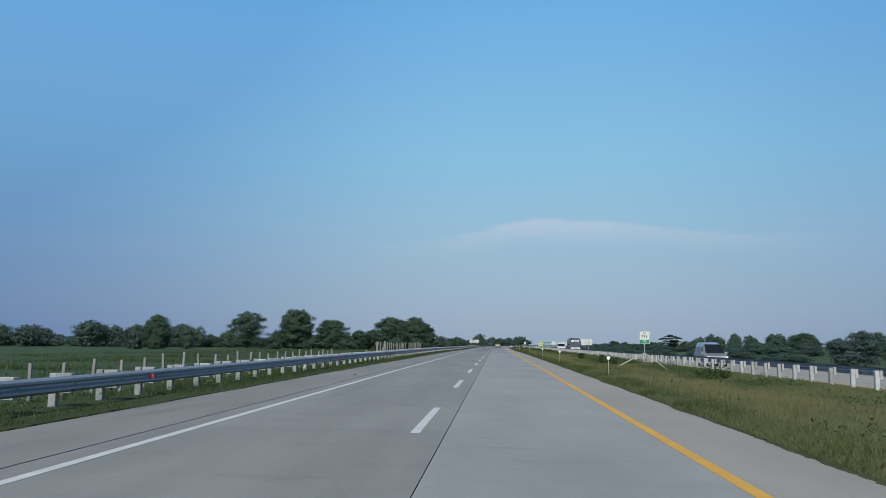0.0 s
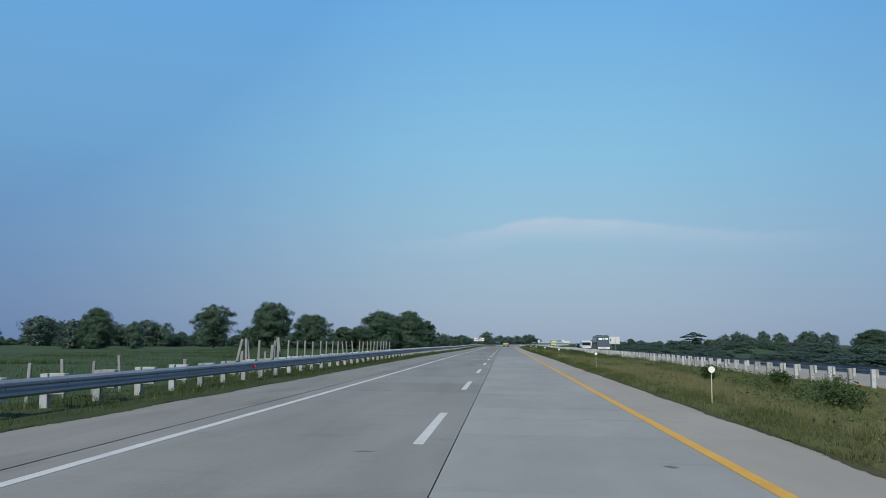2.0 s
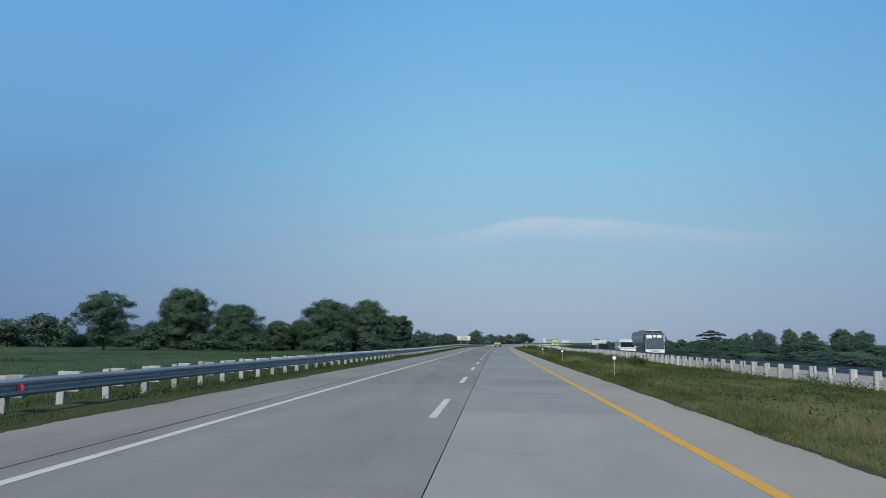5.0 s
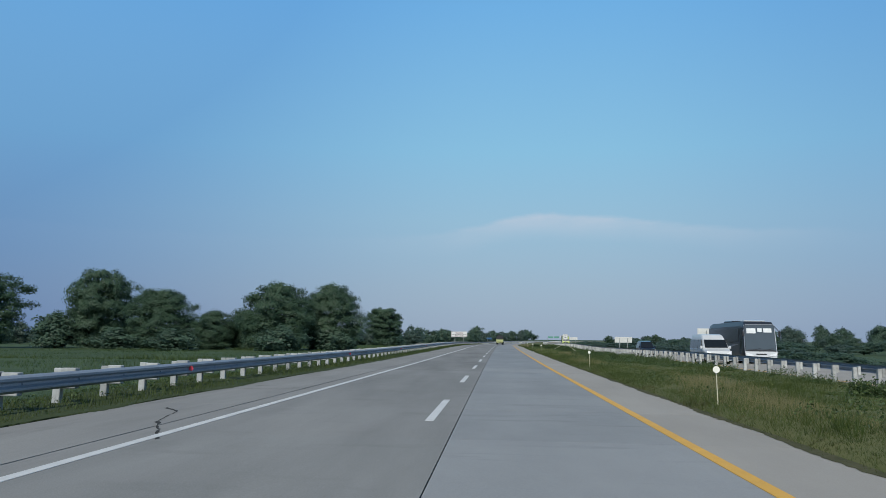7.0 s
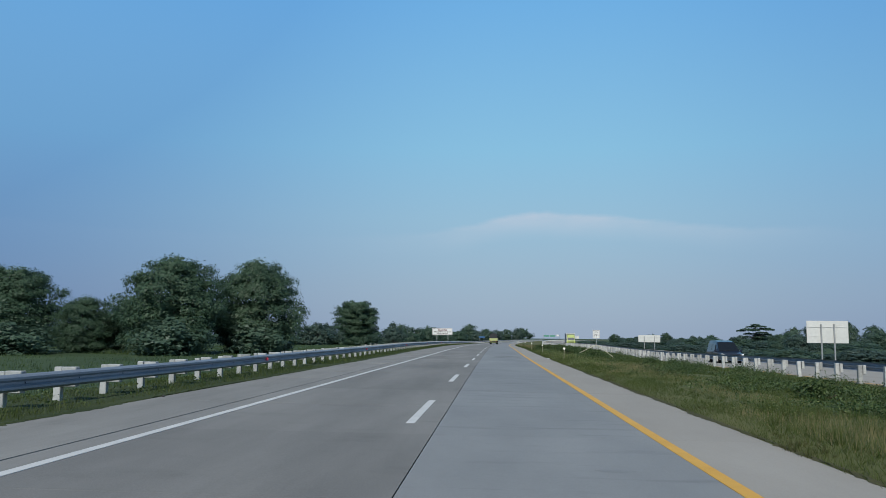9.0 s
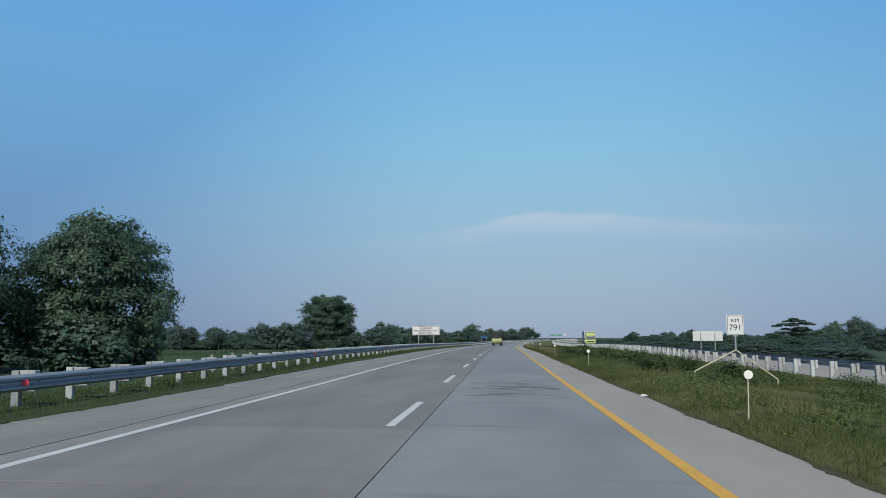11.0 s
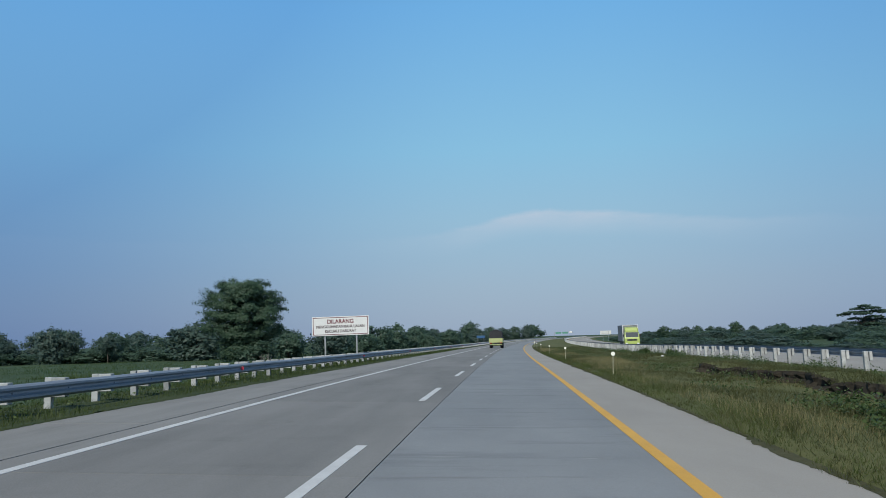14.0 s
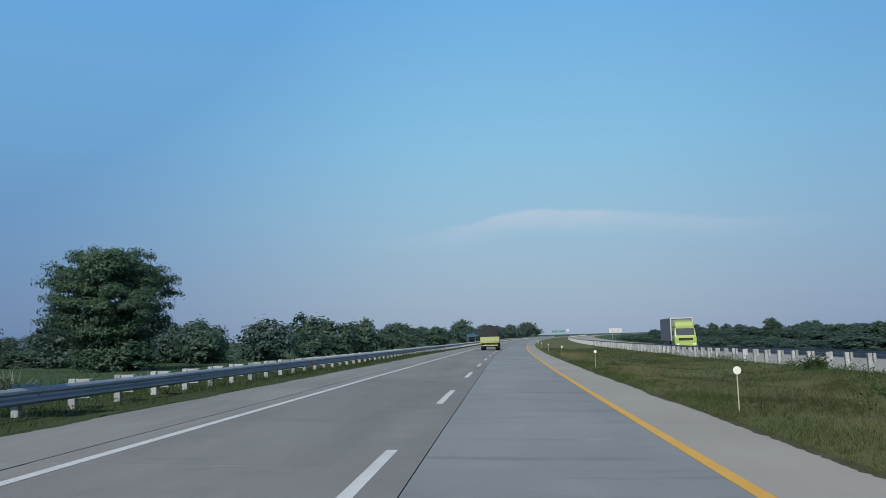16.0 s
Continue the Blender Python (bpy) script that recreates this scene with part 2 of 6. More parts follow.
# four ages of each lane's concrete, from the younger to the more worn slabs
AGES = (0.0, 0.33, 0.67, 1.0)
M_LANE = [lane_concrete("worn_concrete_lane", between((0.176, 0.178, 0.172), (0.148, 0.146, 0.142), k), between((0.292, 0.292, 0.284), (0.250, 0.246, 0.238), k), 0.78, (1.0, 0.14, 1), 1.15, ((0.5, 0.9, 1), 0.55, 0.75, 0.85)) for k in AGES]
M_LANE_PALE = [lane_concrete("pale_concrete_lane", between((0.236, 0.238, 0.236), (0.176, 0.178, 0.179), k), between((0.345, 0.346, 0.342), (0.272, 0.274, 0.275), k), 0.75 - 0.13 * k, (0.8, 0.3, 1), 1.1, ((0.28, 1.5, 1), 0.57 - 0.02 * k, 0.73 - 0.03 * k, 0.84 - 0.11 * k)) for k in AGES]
M_SHOULDER = surface("shoulder_concrete", (0.255, 0.24, 0.218), (0.365, 0.345, 0.315), 1.8, 45, 0.8, 0.3, stretch=(1, 0.3, 1), piece=0.12, contrast=0.8)
M_STAIN = surface("damp_concrete", (0.155, 0.158, 0.16), (0.245, 0.248, 0.25), 0.5, 30, 0.6, 0.1)
M_STAIN_WARM = surface("soiled_concrete", (0.110, 0.105, 0.099), (0.17, 0.164, 0.156), 0.5, 30, 0.7, 0.1)
M_PALE_STAIN = surface("scoured_concrete", (0.24, 0.24, 0.235), (0.31, 0.31, 0.305), 0.5, 30, 0.7, 0.1)
# left shoulder's colour lowered to carry the lens falloff towards that corner
M_SHOULDER_L = surface("verge_shoulder_concrete", (0.165, 0.164, 0.160), (0.29, 0.286, 0.276), 1.4, 45, 0.82, 0.3, stretch=(1.6, 0.18, 1), piece=0.12, contrast=0.9, streak=((1.6, 0.3, 1), 0.55, 0.75, 0.8))
M_RIM_SOIL = surface("thatch_and_soil", (0.036, 0.040, 0.018), (0.092, 0.088, 0.042), 0.5, 14, 0.95, 0.6)
M_BASE = surface("dark_joint_filler", (0.02, 0.02, 0.02), (0.05, 0.048, 0.045), 1, 40, 0.9)
M_WHITE_LINE = surface("white_road_paint", (0.46, 0.46, 0.455), (0.66, 0.66, 0.65), 0.5, 35, 0.6, 0.2)
M_YELLOW_LINE = surface("yellow_road_paint", (0.56, 0.29, 0.03), (0.72, 0.40, 0.05), 0.6, 35, 0.6, 0.2)
M_STEEL = surface("galvanised_steel", (0.19, 0.215, 0.26), (0.34, 0.375, 0.435), 0.9, 20, 0.5, 0.05, 0.35, stretch=(1, 0.4, 3))
M_POST = surface("whitewashed_concrete", (0.24, 0.245, 0.24), (0.52, 0.53, 0.52), 0.3, 14, 0.85, 0.2, piece=0.5)
M_POST_GREY = surface("weathered_post_concrete", (0.20, 0.212, 0.212), (0.42, 0.436, 0.436), 0.35, 14, 0.85, 0.2, piece=0.5)
M_FENCE = surface("bare_concrete", (0.16, 0.162, 0.152), (0.29, 0.29, 0.275), 0.5, 18, 0.85, 0.25, piece=0.3)
M_RED = paint("red_reflector", (0.80, 0.07, 0.10), 0.3)
M_GROUND = surface("field_soil_and_grass", (0.024, 0.046, 0.020), (0.062, 0.096, 0.042), 6.0, 1.6, 0.95, 0.5, stretch=(1, 0.35, 1))
M_GRASS = leafy("median_grass", (0.095, 0.118, 0.040), (0.235, 0.225, 0.098), 0.35, 0.25, 3.5, 1.0)
M_GRASS_GREEN = leafy("greener_median_grass", (0.040, 0.066, 0.014), (0.106, 0.134, 0.038), 0.35, 0.25, 3.5, 1.0)
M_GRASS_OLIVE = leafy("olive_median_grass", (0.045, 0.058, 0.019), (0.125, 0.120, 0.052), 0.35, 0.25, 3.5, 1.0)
M_WEED = leafy("weed_leaves", (0.034, 0.066, 0.022), (0.105, 0.145, 0.055), 0.3)
M_WEED_PALE = leafy("pale_weed_leaves", (0.075, 0.105, 0.030), (0.200, 0.220, 0.085), 0.3, 0.4, 2.0)
M_VERGE = leafy("verge_grass", (0.031, 0.056, 0.014), (0.090, 0.115, 0.036), 0.3)
M_FIELD = leafy("field_grass", (0.028, 0.058, 0.022), (0.080, 0.126, 0.050), 0.3, 0.3, 7.0, 1.15)
# haze is put into the far trees' leaf colours: paler and bluer than near
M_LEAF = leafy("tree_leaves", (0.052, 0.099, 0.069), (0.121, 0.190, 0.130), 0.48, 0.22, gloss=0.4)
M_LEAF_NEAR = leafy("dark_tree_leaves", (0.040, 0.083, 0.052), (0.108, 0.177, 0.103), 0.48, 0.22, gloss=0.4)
M_LEAF_HAZED = leafy("hazed_tree_leaves", (0.058, 0.101, 0.083), (0.121, 0.177, 0.143), 0.48, 0.22, gloss=0.4)
M_VERGE_SOIL = surface("verge_turf", (0.022, 0.038, 0.012), (0.058, 0.072, 0.025), 1.6, 7, 0.95, 0.6)
M_MEDIAN = surface("median_turf", (0.060, 0.077, 0.025), (0.134, 0.132, 0.053), 2.6, 9, 0.95, 0.6, stretch=(1, 0.45, 1))
M_DRY = leafy("dry_seed_grass", (0.17, 0.155, 0.068), (0.32, 0.28, 0.145), 0.4, 0.4, 3.0, 0.9)
M_BANK = surface("bare_dark_earth", (0.014, 0.012, 0.009), (0.050, 0.042, 0.030), 0.4, 10, 0.95, 0.8)
M_TWIG = surface("bare_pale_wood", (0.20, 0.19, 0.165), (0.36, 0.345, 0.30), 0.3, 20, 0.85, 0.2)
M_BARK = surface("bark", (0.045, 0.036, 0.028), (0.12, 0.10, 0.08), 0.4, 12, 0.9, 0.5)
M_BOARD = surface("white_sign_sheet", (0.58, 0.58, 0.565), (0.70, 0.70, 0.685), 1.2, 8, 0.5)
M_BACK = surface("sign_back_sheet", (0.50, 0.50, 0.475), (0.64, 0.64, 0.615), 0.9, 6, 0.55)
M_POLE = surface("grey_sign_pole", (0.26, 0.27, 0.27), (0.42, 0.43, 0.43), 0.6, 20, 0.5, 0.05, 0.3)
M_TEXT = paint("dark_lettering", (0.028, 0.026, 0.03), 0.5)
M_DARK_RED = paint("dark_red_lettering", (0.05, 0.022, 0.028), 0.5)
M_MAROON = paint("maroon_border", (0.14, 0.02, 0.03), 0.5)
M_GREEN = paint("green_sign_paint", (0.02, 0.26, 0.13), 0.45)
# the far sign's green is paled to carry the haze of distance
M_GANTRY = paint("hazed_green_sign_paint", (0.10, 0.28, 0.21), 0.5)
M_BLUE = paint("blue_sign_paint", (0.03, 0.10, 0.22), 0.45)
M_CREAM = surface("cream_post_paint", (0.42, 0.39, 0.27), (0.58, 0.54, 0.40), 0.5, 15, 0.6)
M_DISC = surface("cream_disc", (0.74, 0.72, 0.62), (0.84, 0.82, 0.74), 0.3, 12, 0.5)

# ---- builders ----


def part(name, bm, material, parent=None, label=""):
    """Links a bmesh as one mesh object under a thing or a part."""
    me = bpy.data.meshes.new(name)
    bm.to_mesh(me)
    bm.free()
    me.materials.append(material)
    ob = new(name, me)
    ob.parent = parent
    if label:
        ob["label"] = label
    return ob


def shared(name, mesh, parent, m=None):
    """One more object on a mesh that alike pieces share."""
    ob = new(name, mesh)
    ob.parent = parent
    if m is not None:
        ob.matrix_basis = m
    return ob


def mesh_of(name, bm, material):
    me = bpy.data.meshes.new(name)
    bm.to_mesh(me)
    bm.free()
    me.materials.append(material)
    return me


def mesh_from(name, verts, faces, material, smooth=False):
    me = bpy.data.meshes.new(name)
    verts, faces = np.asarray(verts, dtype=np.float32), np.asarray(faces, dtype=np.int32)
    n = faces.shape[1]
    me.vertices.add(len(verts))
    me.vertices.foreach_set("co", verts.ravel())
    me.loops.add(faces.size)
    me.loops.foreach_set("vertex_index", faces.ravel())
    me.polygons.add(len(faces))
    me.polygons.foreach_set("loop_start", np.arange(0, faces.size, n, dtype=np.int32))
    me.update(calc_edges=True)
    me.materials.append(material)
    me.polygons.foreach_set("use_smooth", np.full(len(faces), smooth, dtype=bool))
    return me


def block(bm, size, centre=(0, 0, 0), bevel=0.0, turned=None):
    made = bmesh.ops.create_cube(bm, size=1.0)["verts"]
    m = Matrix.Translation(centre) @ (turned or Matrix()) @ Matrix.Diagonal((*size, 1))
    bmesh.ops.transform(bm, matrix=m, verts=made)
    if bevel:
        edges = list({e for v in made for e in v.link_edges})
        bmesh.ops.bevel(bm, geom=edges, offset=bevel, segments=1, affect="EDGES")
    return bm


def a_block(size, centre=(0, 0, 0), bevel=0.0, turned=None):
    return block(bmesh.new(), size, centre, bevel, turned)


def tube(bm, a, b, r0, r1=None, sides=8):
    a, b = Vector(a), Vector(b)
    r1 = r0 if r1 is None else r1
    made = bmesh.ops.create_cone(bm, cap_ends=True, segments=sides, radius1=r0, radius2=max(r1, 1e-4), depth=(b - a).length)["verts"]
    m = Matrix.Translation((a + b) / 2) @ (b - a).to_track_quat("Z", "Y").to_matrix().to_4x4()
    bmesh.ops.transform(bm, matrix=m, verts=made)
    return bm


def a_tube(a, b, r0, r1=None, sides=8):
    return tube(bmesh.new(), a, b, r0, r1, sides)


def empty(name, m, label, category, group="", kind=""):
    ob = new(name)
    ob.empty_display_size = 0.2
    ob.matrix_basis = m
    return tagged(ob, label, category, group, kind)


# ---- ground ----
CROSSFALL = -0.008
PROFILE = ((-3000, -0.7), (-60, -0.8), (-13, -0.75), (-10.6, -0.45), (-9.0, 0.0), (-7.4, 0.07), (-6.4, 0.06), (-6.0, 0.02), (-5.8, -0.30), (5.02, -0.32),
           (5.27, -0.06), (5.55, 0.05), (6.3, 0.11), (8.2, 0.03), (11.3, -0.18), (12.8, -0.12), (14.0, -0.12), (14.7, -0.12), (14.9, -0.62), (24.6, -0.62),
           (24.8, -0.26), (27, -0.4), (32, -1.0), (60, -1.0), (3000, -0.8))
_PD, _PZ = [p[0] for p in PROFILE], [p[1] for p in PROFILE]


def waves(s, d, seed):
    """A smooth, uneven field between about -1 and 1; takes numbers or arrays."""
    return (np.sin(s * 1.0 + 1.7 * np.sin(d * 0.63 + seed) + seed) + np.sin(d * 1.31 - 1.3 * np.sin(s * 0.71 - seed) + 2.3 * seed) + np.sin(s * 0.43 - d * 0.77 + 0.9 * np.sin(s * 1.9 + d * 1.1) + 4.1 * seed)) / 2.2


def lie(d, s):
    """The height of the ground; takes numbers or arrays."""
    d, s = np.asarray(d, dtype=float), np.asarray(s, dtype=float)
    free = (d < -6.3) | ((d > 5.55) & (d < 14.0)) | (d > 25)
    k = np.where(d < 0, np.clip(np.abs(d + 6.3) / 6, 0, 1), np.clip(np.minimum(np.abs(d - 5.55), np.abs(d - 14.0)) / 2, 0, 1))
    return np.interp(d, _PD, _PZ) + np.where(free, k * (0.07 * waves(s * 0.5, d * 0.8, 1.0) + 0.045 * waves(s * 1.7, d * 1.9, 3.0)), 0.0)


def at_many(s, d, z):
    """Places for arrays of stations, offsets and heights."""
    h = np.interp(s, _S, _H)
    up = z + np.interp(s, _S, LIFT) + np.interp(s, RISE_S, RISE_Z) * np.clip((d - 9.5) / 4.0, 0, 1) - tilt(s) * swing(d) + crown(s, d)
    return np.stack([np.interp(s, _S, _CX) + d * np.cos(h), np.interp(s, _S, _CY) - d * np.sin(h), up], axis=1)


def make_ground():
    ds = [-3000, -1500, -800, -450, -260, -170, -120, -90, -70, -55, -45, -38, -32, -27, -23, -20, -17, -15, -13, -11.6, -10.6, -9.8, -9.0, -8.2, -7.4, -6.8,
          -6.4, -6.0, -5.8, 5.02, 5.27, 5.55, 5.8, 6.3, 6.9, 7.6, 8.2, 9, 9.8, 10.6, 11.3, 12, 12.8, 13.4, 14.0, 14.7, 14.9, 24.6, 24.8, 25.8, 27, 29, 32, 40,
          55, 75, 110, 170, 260, 450, 800, 1500, 3000]
    ss = list(np.arange(-30, 430, 1.5)) + list(np.arange(430, 800, 6)) + [820, 860, 920, 1000, 1120, 1300, 1600, 2000, 2500, 3000]
    ss = [-200, -120, -70, -45] + ss
    gs, gd = [a.ravel() for a in np.meshgrid(ss, ds, indexing="ij")]
    verts = at_many(gs, gd, lie(gd, gs))
    w = len(ds)
    faces = [(i * w + j, i * w + j + 1, (i + 1) * w + j + 1, (i + 1) * w + j) for i in range(len(ss) - 1) for j in range(w - 1)]
    me = mesh_from("ground", verts, faces, M_GROUND, True)
    me.materials.append(M_MEDIAN)
    me.materials.append(M_VERGE_SOIL)
    kinds_of = np.array([(1 if 0 < ds[j] < 26 else 2) if -9.5 < ds[j] < 26 else 0 for i in range(len(ss) - 1) for j in range(w - 1)], dtype=np.int32)
    me.polygons.foreach_set("material_index", kinds_of)
    ob = new("ground", me)
    return tagged(ob, "green farmland and grassed verges under short growth", "ground", kind="structure")


make_ground()


def strip(name, d0, d1, s0, s1, step, z, material, parent=None, fall=CROSSFALL, pivot=0.0, thick=0.0):
    """A band along the road between two offsets."""
    ss = np.arange(s0, s1 + 0.01, step)
    verts, faces = [], []
    for s in ss:
        for d in (d0, d1):
            verts.append(at(s, d, z + fall * (d - pivot)))
    n = len(ss)
    faces = [(2 * i, 2 * i + 1, 2 * i + 3, 2 * i + 2) for i in range(n - 1)]
    if thick:
        k = len(verts)
        verts += [v - Vector((0, 0, thick)) for v in verts]
        faces += [(k + 2 * i + 2, k + 2 * i + 3, k + 2 * i + 1, k + 2 * i) for i in range(n - 1)]
        faces += [(2 * i + 2, k + 2 * i + 2, k + 2 * i, 2 * i) for i in range(n - 1)]
        faces += [(2 * i + 1, k + 2 * i + 1, k + 2 * i + 3, 2 * i + 3) for i in range(n - 1)]
    ob = new(name, mesh_from(name, verts, faces, material))
    ob.parent = parent
    return ob


# ---- our carriageway: concrete slabs between joints ----
EDGE_L, JOINT_L, JOINT_M, EDGE_R = -5.97, -4.0, 0.475, 5.30
LINE_L, LINE_R = -3.48, 3.77
road = strip("road", EDGE_L + 0.02, EDGE_R - 0.02, -200, 1400, 10, -0.05, M_BASE, thick=0.3)
tagged(road, "four-lane toll road's carriageway of grey concrete slabs", "road", kind="structure")


def slab_mesh(name, d0, d1, l, material, edge, edge_material):
    """A slab between two offsets; the strip outside the painted line keeps the shoulder's paler face."""
    mid, gl, gr = (d0 + d1) / 2, 0.018 if d0 == JOINT_L else 0.007, 0.018 if d1 == JOINT_L else 0.007
    bm = bmesh.new()
    cuts = [(d0 + gl, d1 - gr, 0)] if edge is None else [(d0 + gl, edge, 1 if edge < 0 else 0), (edge, d1 - gr, 0 if edge < 0 else 1)]
    for a, b, k in cuts:
        n = len(bm.faces)
        block(bm, (b - a, l, 0.24), ((a + b) / 2 - mid, 0, -0.12))
        bm.faces.ensure_lookup_table()
        for f in bm.faces[n:]:
            f.material_index = k
    me = mesh_of(name, bm, material)
    me.materials.append(edge_material)
    return me


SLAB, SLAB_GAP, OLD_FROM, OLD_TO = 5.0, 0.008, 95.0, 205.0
LANES = ((EDGE_L, JOINT_L, [M_SHOULDER_L], None), (JOINT_L, JOINT_M, M_LANE, LINE_L - 0.06), (JOINT_M, EDGE_R, M_LANE_PALE, LINE_R + 0.06))


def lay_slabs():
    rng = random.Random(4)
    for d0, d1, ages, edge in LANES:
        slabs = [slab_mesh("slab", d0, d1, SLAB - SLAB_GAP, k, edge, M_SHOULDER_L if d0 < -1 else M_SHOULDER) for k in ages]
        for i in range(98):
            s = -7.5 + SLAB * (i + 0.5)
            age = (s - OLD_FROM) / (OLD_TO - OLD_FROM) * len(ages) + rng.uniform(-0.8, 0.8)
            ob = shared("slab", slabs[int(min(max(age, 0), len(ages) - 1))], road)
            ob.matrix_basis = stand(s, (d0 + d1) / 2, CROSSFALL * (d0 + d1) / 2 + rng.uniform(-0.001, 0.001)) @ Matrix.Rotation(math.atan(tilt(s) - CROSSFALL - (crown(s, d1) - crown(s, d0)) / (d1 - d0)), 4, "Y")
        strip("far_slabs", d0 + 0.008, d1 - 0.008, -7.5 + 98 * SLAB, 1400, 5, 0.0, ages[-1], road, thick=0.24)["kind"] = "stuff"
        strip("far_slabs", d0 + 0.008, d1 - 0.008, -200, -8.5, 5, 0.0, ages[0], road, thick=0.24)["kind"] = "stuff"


def soil_rim(name, d_edge, side, seed, material):
    """Soil and thatch that creep over the pavement's edge in an uneven line."""
    rng = np.random.default_rng(int(seed))
    ss = np.arange(-5.0, 430.0, 0.14)
    creep = 0.04 + 0.08 * np.clip(waves(ss * 0.8, ss * 0.31, seed), -0.6, 1) + rng.normal(0, 0.022, len(ss))
    if side > 0:
        creep += 0.05 * np.exp(-((ss - 254.0) / 14.0) ** 2)
    inner = d_edge - side * np.clip(creep, -0.02, 0.5)
    rows_ = [(inner, 0.004), (np.full(len(ss), d_edge) + side * 0.02, 0.022), (np.full(len(ss), d_edge) + side * 0.30, 0.02)]
    verts = np.concatenate([at_many(ss, d, CROSSFALL * d + z) for d, z in rows_])
    n = len(ss)
    faces = [(k * n + i, k * n + i + 1, (k + 1) * n + i + 1, (k + 1) * n + i) for k in range(2) for i in range(n - 1)]
    return tagged(new(name, mesh_from(name, verts, faces, material)), "dark soil and thatch along the pavement's edge", "soil", kind="stuff")


def crack(points, wide, seed):
    """A ragged dark crack across the slabs, through stations and offsets."""
    rng = random.Random(seed)
    verts, faces = [], []
    n = 0
    for (s0, d0), (s1, d1) in zip(points, points[1:]):
        steps = max(3, int(math.hypot(s1 - s0, d1 - d0) / 0.16))
        for i in range(steps):
            t = i / steps
            s, d = s0 + (s1 - s0) * t + rng.uniform(-0.05, 0.05), d0 + (d1 - d0) * t + rng.uniform(-0.03, 0.03)
            w = wide * rng.uniform(0.25, 1.0)
            for k in (-1, 1):
                verts.append(at(s + k * w, d, CROSSFALL * d + 0.0025))
            n += 1
    faces = [(2 * i, 2 * i + 1, 2 * i + 3, 2 * i + 2) for i in range(n - 1)]
    shared("crack", mesh_from("crack", verts, faces, M_BASE), road)["label"] = "ragged dark crack in the concrete"


crack(((151.7, -3.35), (153.2, -3.95), (154.0, -4.3), (155.6, -4.6), (156.4, -5.15)), 0.10, 1)
crack(((162.4, -5.85), (162.7, -4.9), (163.1, -3.75)), 0.022, 4)
crack(((163.8, -5.6), (163.9, -4.8), (164.1, -3.9)), 0.02, 5)
crack(((163.3, -4.5), (163.6, -3.8)), 0.02, 6)
crack(((54.8, 0.5), (55.2, 2.2), (55.0, 4.6)), 0.010, 2)
crack(((75.3, -1.6), (75.6, -0.4), (75.2, 0.4)), 0.03, 3)


def stain(s0, s1, d0, d1, count, seed, material, reach=0.7):
    """Damp, dark streaks across a lane: thin ragged films of uneven length."""
    rng = random.Random(seed)
    verts, faces = [], []
    for _ in range(count):
        s, a = rng.uniform(s0, s1), rng.uniform(d0, d1)
        long, wide = rng.uniform(0.25, 1.0) * (d1 - d0) * reach, rng.uniform(0.02, 0.16)
        steps = 7
        drift = rng.uniform(-0.05, 0.05)
        base = len(verts)
        for i in range(steps + 1):
            t = i / steps
            d = min(max(a + long * (t - 0.5), d0), d1)
            w = wide * math.sin(math.pi * (0.04 + 0.92 * t)) * rng.uniform(0.5, 1.1)
            c = s + drift * t + rng.uniform(-0.012, 0.012)
            verts += [at(c - w, d, CROSSFALL * d + 0.002), at(c + w, d, CROSSFALL * d + 0.002)]
        faces += [(base + 2 * i, base + 2 * i + 1, base + 2 * i + 3, base + 2 * i + 2) for i in range(steps)]
    ob = shared("stain", mesh_from("stain", verts, faces, material), road)
    ob["label"], ob["kind"] = "damp dark streaks on the concrete lane", "stuff"


stain(240.0, 246.4, 0.75, 3.4, 70, 1, M_STAIN_WARM, 0.5)
stain(250.0, 345.0, 0.8, 3.4, 30, 3, M_STAIN, 0.26)
stain(262.0, 345.0, 0.7, 3.5, 16, 9, M_PALE_STAIN, 0.3)
stain(172.0, 200.0, 0.7, 3.4, 5, 5, M_STAIN, 0.2)
stain(278.0, 330.0, -3.3, 0.2, 22, 6, M_STAIN_WARM, 0.14)
stain(20.0, 150.0, -3.3, 3.3, 16, 8, M_STAIN_WARM, 0.07)
soil_rim("edge_soil", EDGE_R, 1, 1.0, M_RIM_SOIL)
soil_rim("edge_soil", EDGE_L, -1, 2.0, M_VERGE_SOIL)


def mark_road():
    lines = new("road_marking")
    tagged(lines, "painted white and yellow lane lines on the concrete", "road marking", kind="structure")
    strip("edge_line", LINE_L - 0.075, LINE_L + 0.075, -100, 900, 2.5, 0.006, M_WHITE_LINE, lines, thick=0.012)["label"] = "solid white edge line"
    strip("median_line", LINE_R - 0.085, LINE_R + 0.085, -100, 900, 2.5, 0.006, M_YELLOW_LINE, lines, thick=0.012)["label"] = "solid yellow median-side line"
    bm = bmesh.new()
    block(bm, (0.15, 5.0, 0.012), (0, 2.5, -0.004))
    me = mesh_of("dash", bm, M_WHITE_LINE)
    for k in range(-3, 60):
        s = 12.0 + 13.0 * k
        shared("dash", me, lines, stand(s + 2.5, 0.0, 0.003) @ Matrix.Rotation(math.atan(tilt(s + 2.5) + crown(s + 2.5, -4.0) / 4.475), 4, "Y") @ Matrix.Translation((0, -2.5, 0)))


lay_slabs()
mark_road()

